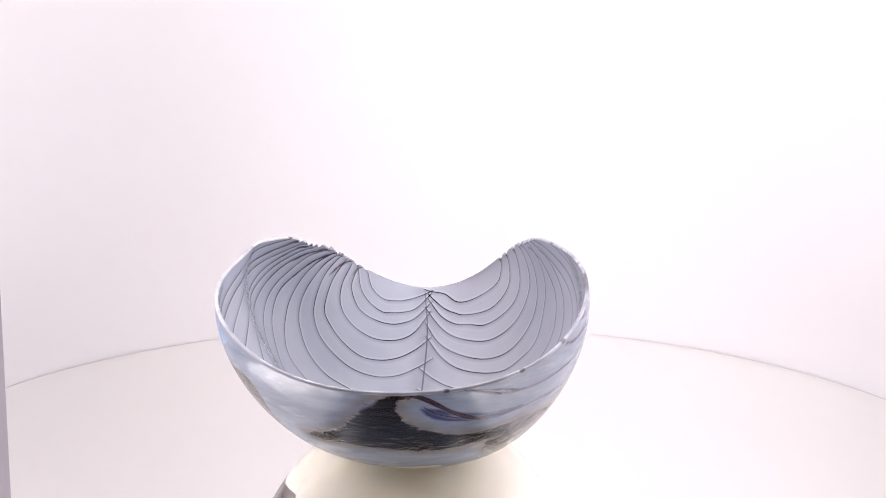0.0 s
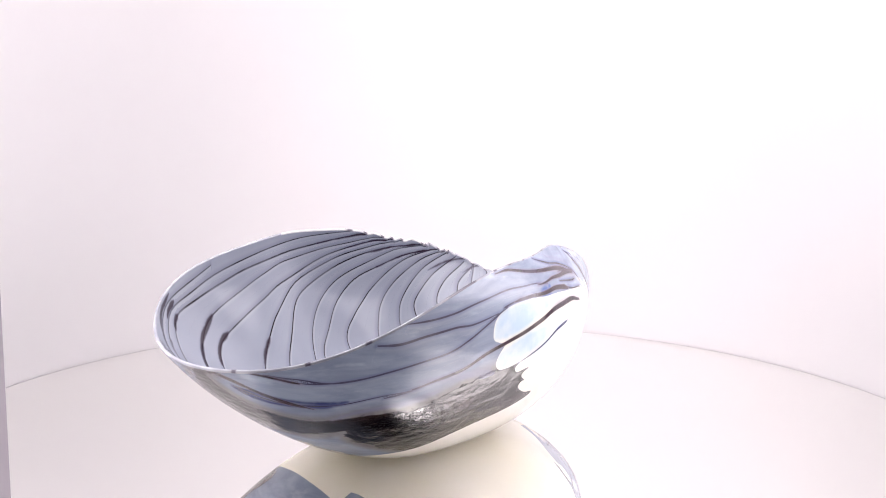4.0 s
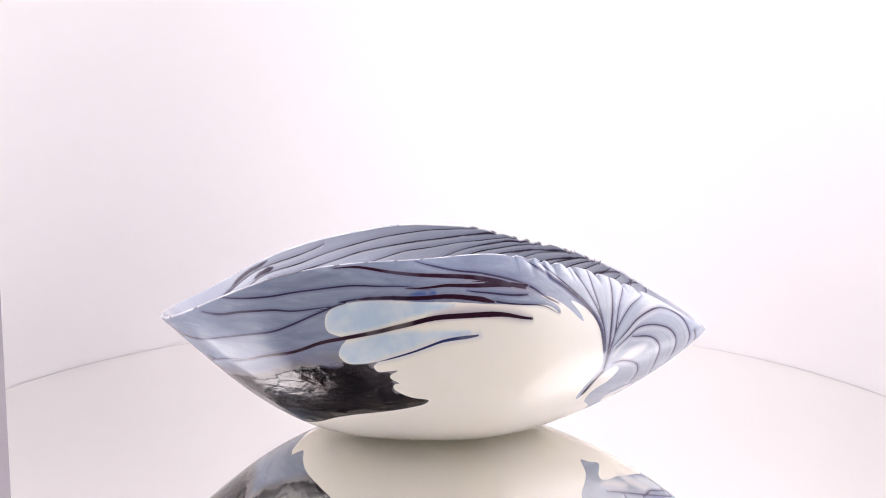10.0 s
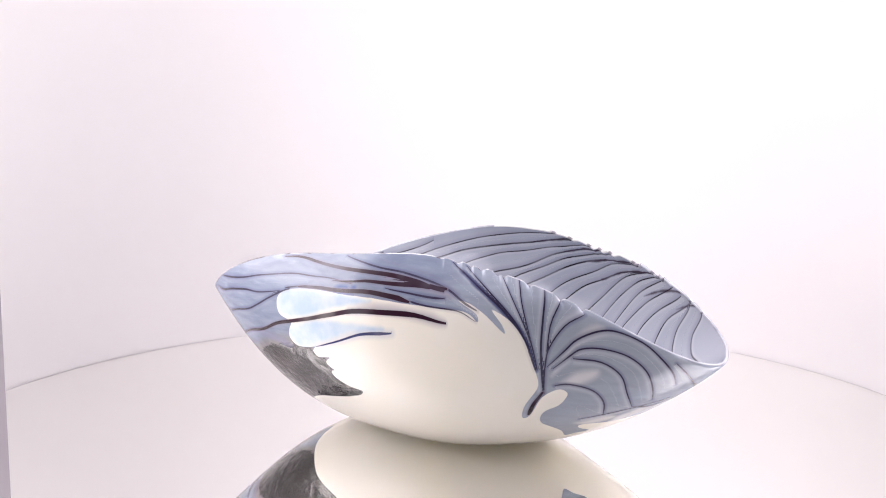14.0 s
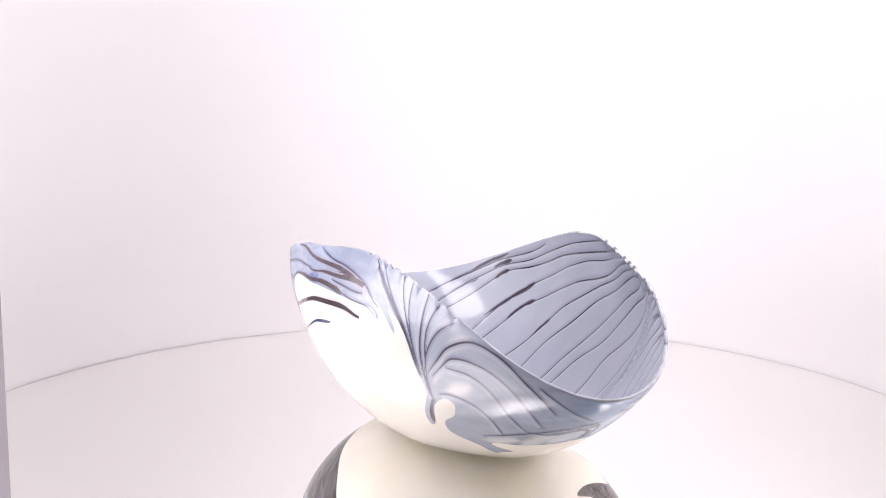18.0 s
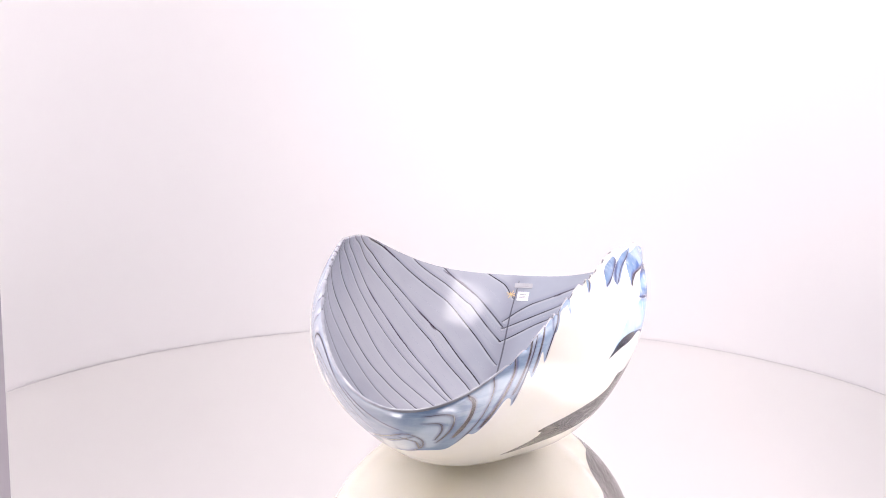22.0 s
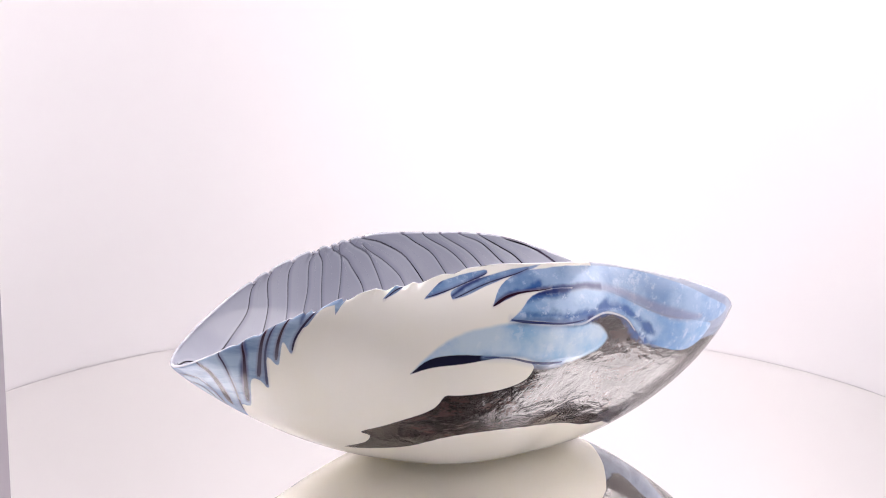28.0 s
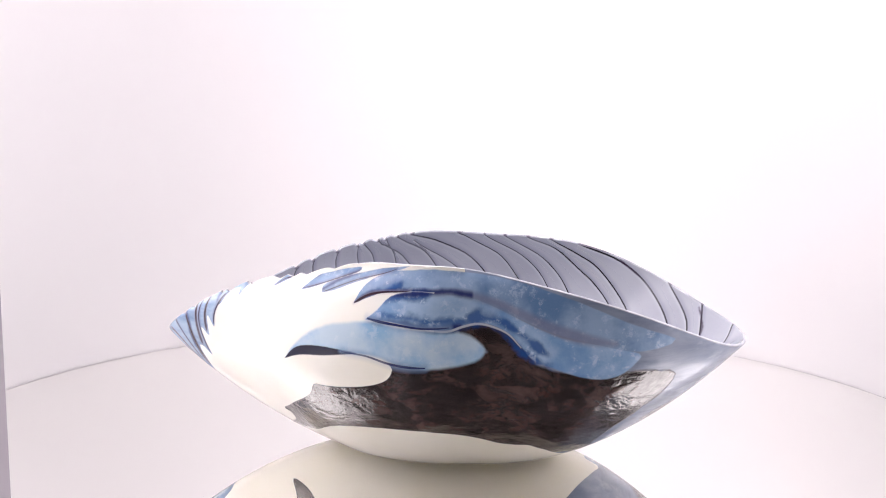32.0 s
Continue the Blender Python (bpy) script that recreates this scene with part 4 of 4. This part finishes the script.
def rim_glass():
    n = Nodes("clear_rim_glass")
    col = n.mix(n.span(n.noise(60, 4), 0.35, 0.65), (0.30, 0.31, 0.36), (0.46, 0.47, 0.52))
    col = n.mix(n.inside("cover", 0.1), (0.62, 0.62, 0.62), col)
    col = n.mix(n.span(n.field("line"), 0.0, 0.10, 0.85, 0.0), col, (0.08, 0.07, 0.10))
    n.put(col, n.b.inputs["Base Color"])
    n.put(0.05, n.b.inputs["Roughness"])
    return n.mat


GLASS_OUT, GLASS_IN, GLASS_RIM = streaked_glass(), striped_glass(), rim_glass()


NA, NS = 1200, 230
THICK = 0.0040


PAPER = plain("label_paper", (0.80, 0.80, 0.80), 0.5, 0, 0.02, 400)
PRINT = plain("grey_print", (0.30, 0.30, 0.33), 0.5, 0, 0.1, 400)
FILM = plain("clear_film", (0.40, 0.40, 0.43), 0.15, 0, 0.05, 300)
GOLD = plain("gold_paint", (0.62, 0.45, 0.22), 0.35, 0.6, 0.1, 500)


def patch_frame(P, n, bearing, s):
    """Place and axes (across, up, out) on the inner face."""
    i, j = int(round(s * (NS - 1))), int(round(bearing / 360 * NA)) % NA
    out = Vector(-n[i, j])
    up = Vector(P[min(i + 1, NS - 1), j] - P[i - 1, j])
    up = (up - out * up.dot(out)).normalized()
    return Vector(P[i, j]), up.cross(out).normalized(), up, out


def plate(w, h, t, at=(0, 0)):
    bm = bmesh.new()
    bmesh.ops.create_cube(bm, size=1)
    for v in bm.verts:
        v.co = (at[0] + v.co.x * w, at[1] + v.co.y * h, v.co.z * t)
    bmesh.ops.bevel(bm, geom=[e for e in bm.edges], offset=t * 0.3, segments=1, affect="EDGES")
    return bm


def sticker(bowl, P, n, bearing, s, w, h, mat, name, label, bars):
    at, across, up, out = patch_frame(P, n, bearing, s)
    ob = part(name, plate(w, h, 0.0003), mat, bowl, label)
    m = Matrix((across, up, out)).transposed().to_4x4()
    m.translation = at + out * 0.0006
    ob.matrix_local = m
    for k in range(bars):
        y = h * (0.55 * (k + 0.5) / bars - 0.275)
        bar = part("print_bar", plate(w * (0.62 - 0.12 * (k % 2)), h * 0.09, 0.0001, (0, y)), PRINT, ob)
        bar.matrix_local = Matrix.Translation((0, 0, 0.0002))


def signature(bowl, P, n):
    at, across, up, out = patch_frame(P, n, 270.6, 0.848)
    m = Matrix((across, up, out)).transposed().to_4x4()
    m.translation = at + out * 0.0005
    bm = bmesh.new()
    for a, l in ((20, 0.007), (65, 0.009), (110, 0.006), (155, 0.008)):
        r = bmesh.ops.create_cube(bm, size=1)
        for v in r["verts"]:
            x, y = v.co.x * l, v.co.y * 0.0005
            c, d = math.cos(radians(a)), math.sin(radians(a))
            v.co = (x * c - y * d, x * d + y * c, v.co.z * 0.0002)
    part("signature", bm, GOLD, bowl, "small gold scratched maker's mark").matrix_local = m


def scallop(P):
    """Small notches in the lip where the ribs run over it."""
    lip = flat(P)[-NA:]
    lines = Strokes(lip)
    inner_strokes(lambda a, b, pts: rib(lines, a, b, pts))
    up = P[-1] - P[-6]
    up = up / np.linalg.norm(up, axis=-1, keepdims=True)
    turn = np.degrees(np.arctan2(lip[:, 1], lip[:, 0]))
    where = np.exp(-((turn - 52) / 26) ** 4) + np.exp(-((turn - 128) / 24) ** 4)
    lift = (0.0025 * where * np.exp(-(np.abs(lines.side) / 0.2) ** 1.5))[:, None]
    n = normals(P)
    for k in range(1, 16):
        P[-k] -= (up * 0.8 + n[-k] * 0.6) * lift * (1 - k / 16) ** 1.5
    return P


def glass_bowl():
    bowl = new("glass_bowl")
    a = np.linspace(0, 2 * np.pi, NA, endpoint=False)[None]
    s = np.linspace(0, 1, NS)[:, None]
    outer = scallop(shell(a, s))
    n = normals(outer)
    taper = THICK * (1.6 - 1.1 * s[..., None])
    inner = outer - n * taper
    inner[..., 2] = np.maximum(inner[..., 2], 0.004)
    me = grid_mesh("outer_wall", outer, cap=True)
    laid = flat(outer)
    cover = outer_fields(me, laid)
    part_mesh("outer_wall", me, GLASS_OUT, bowl, "white opal glass with blue-grey streaks, blue tongues and dark fields")
    me = grid_mesh("inner_wall", inner, True, cap=True)
    line = inner_fields(me, laid)
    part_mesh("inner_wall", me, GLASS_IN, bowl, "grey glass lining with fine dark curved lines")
    up = outer[-1] - outer[-2]
    up = up / np.linalg.norm(up, axis=-1, keepdims=True)
    mid, half = (outer[-1] + inner[-1]) / 2, (outer[-1] - inner[-1]) / 2
    hw = np.linalg.norm(half, axis=-1, keepdims=True)
    lip = np.stack([mid + half * math.cos(w) + up * hw * math.sin(w) for w in np.linspace(0, math.pi, 9)])
    me = grid_mesh("rim", lip)
    add_field(me, "cover", np.tile(cover[-NA:], 9))
    add_field(me, "line", np.tile(line[-NA:], 9))
    part_mesh("rim", me, GLASS_RIM, bowl, "thin rounded lip of pale grey glass")
    sticker(bowl, inner, n, 266.9, 0.839, 0.0094, 0.0094, PAPER, "price_label", "small plain white square paper label", 3)
    sticker(bowl, inner, n, 267.4, 0.916, 0.0150, 0.0050, FILM, "clear_sticker", "clear film sticker with grey print bars", 2)
    signature(bowl, inner, n)
    return tagged(bowl, "boat-shaped art glass bowl, white with blue and dark streaks", "bowl")


table = turntable()
bowl = glass_bowl()


def motions():
    lean = pose(0, 0, 0, 0, 0.3, 0)
    steps = [i * 2.0 for i in range(17)]
    walk(table, [(t, pose(0, 0, 0, 0, 0, -SPIN * t) @ lean) for t in steps])
    walk(bowl, [(t, pose(0, 0, 0.0, 0, 0, -SPIN * t)) for t in steps])


motions()
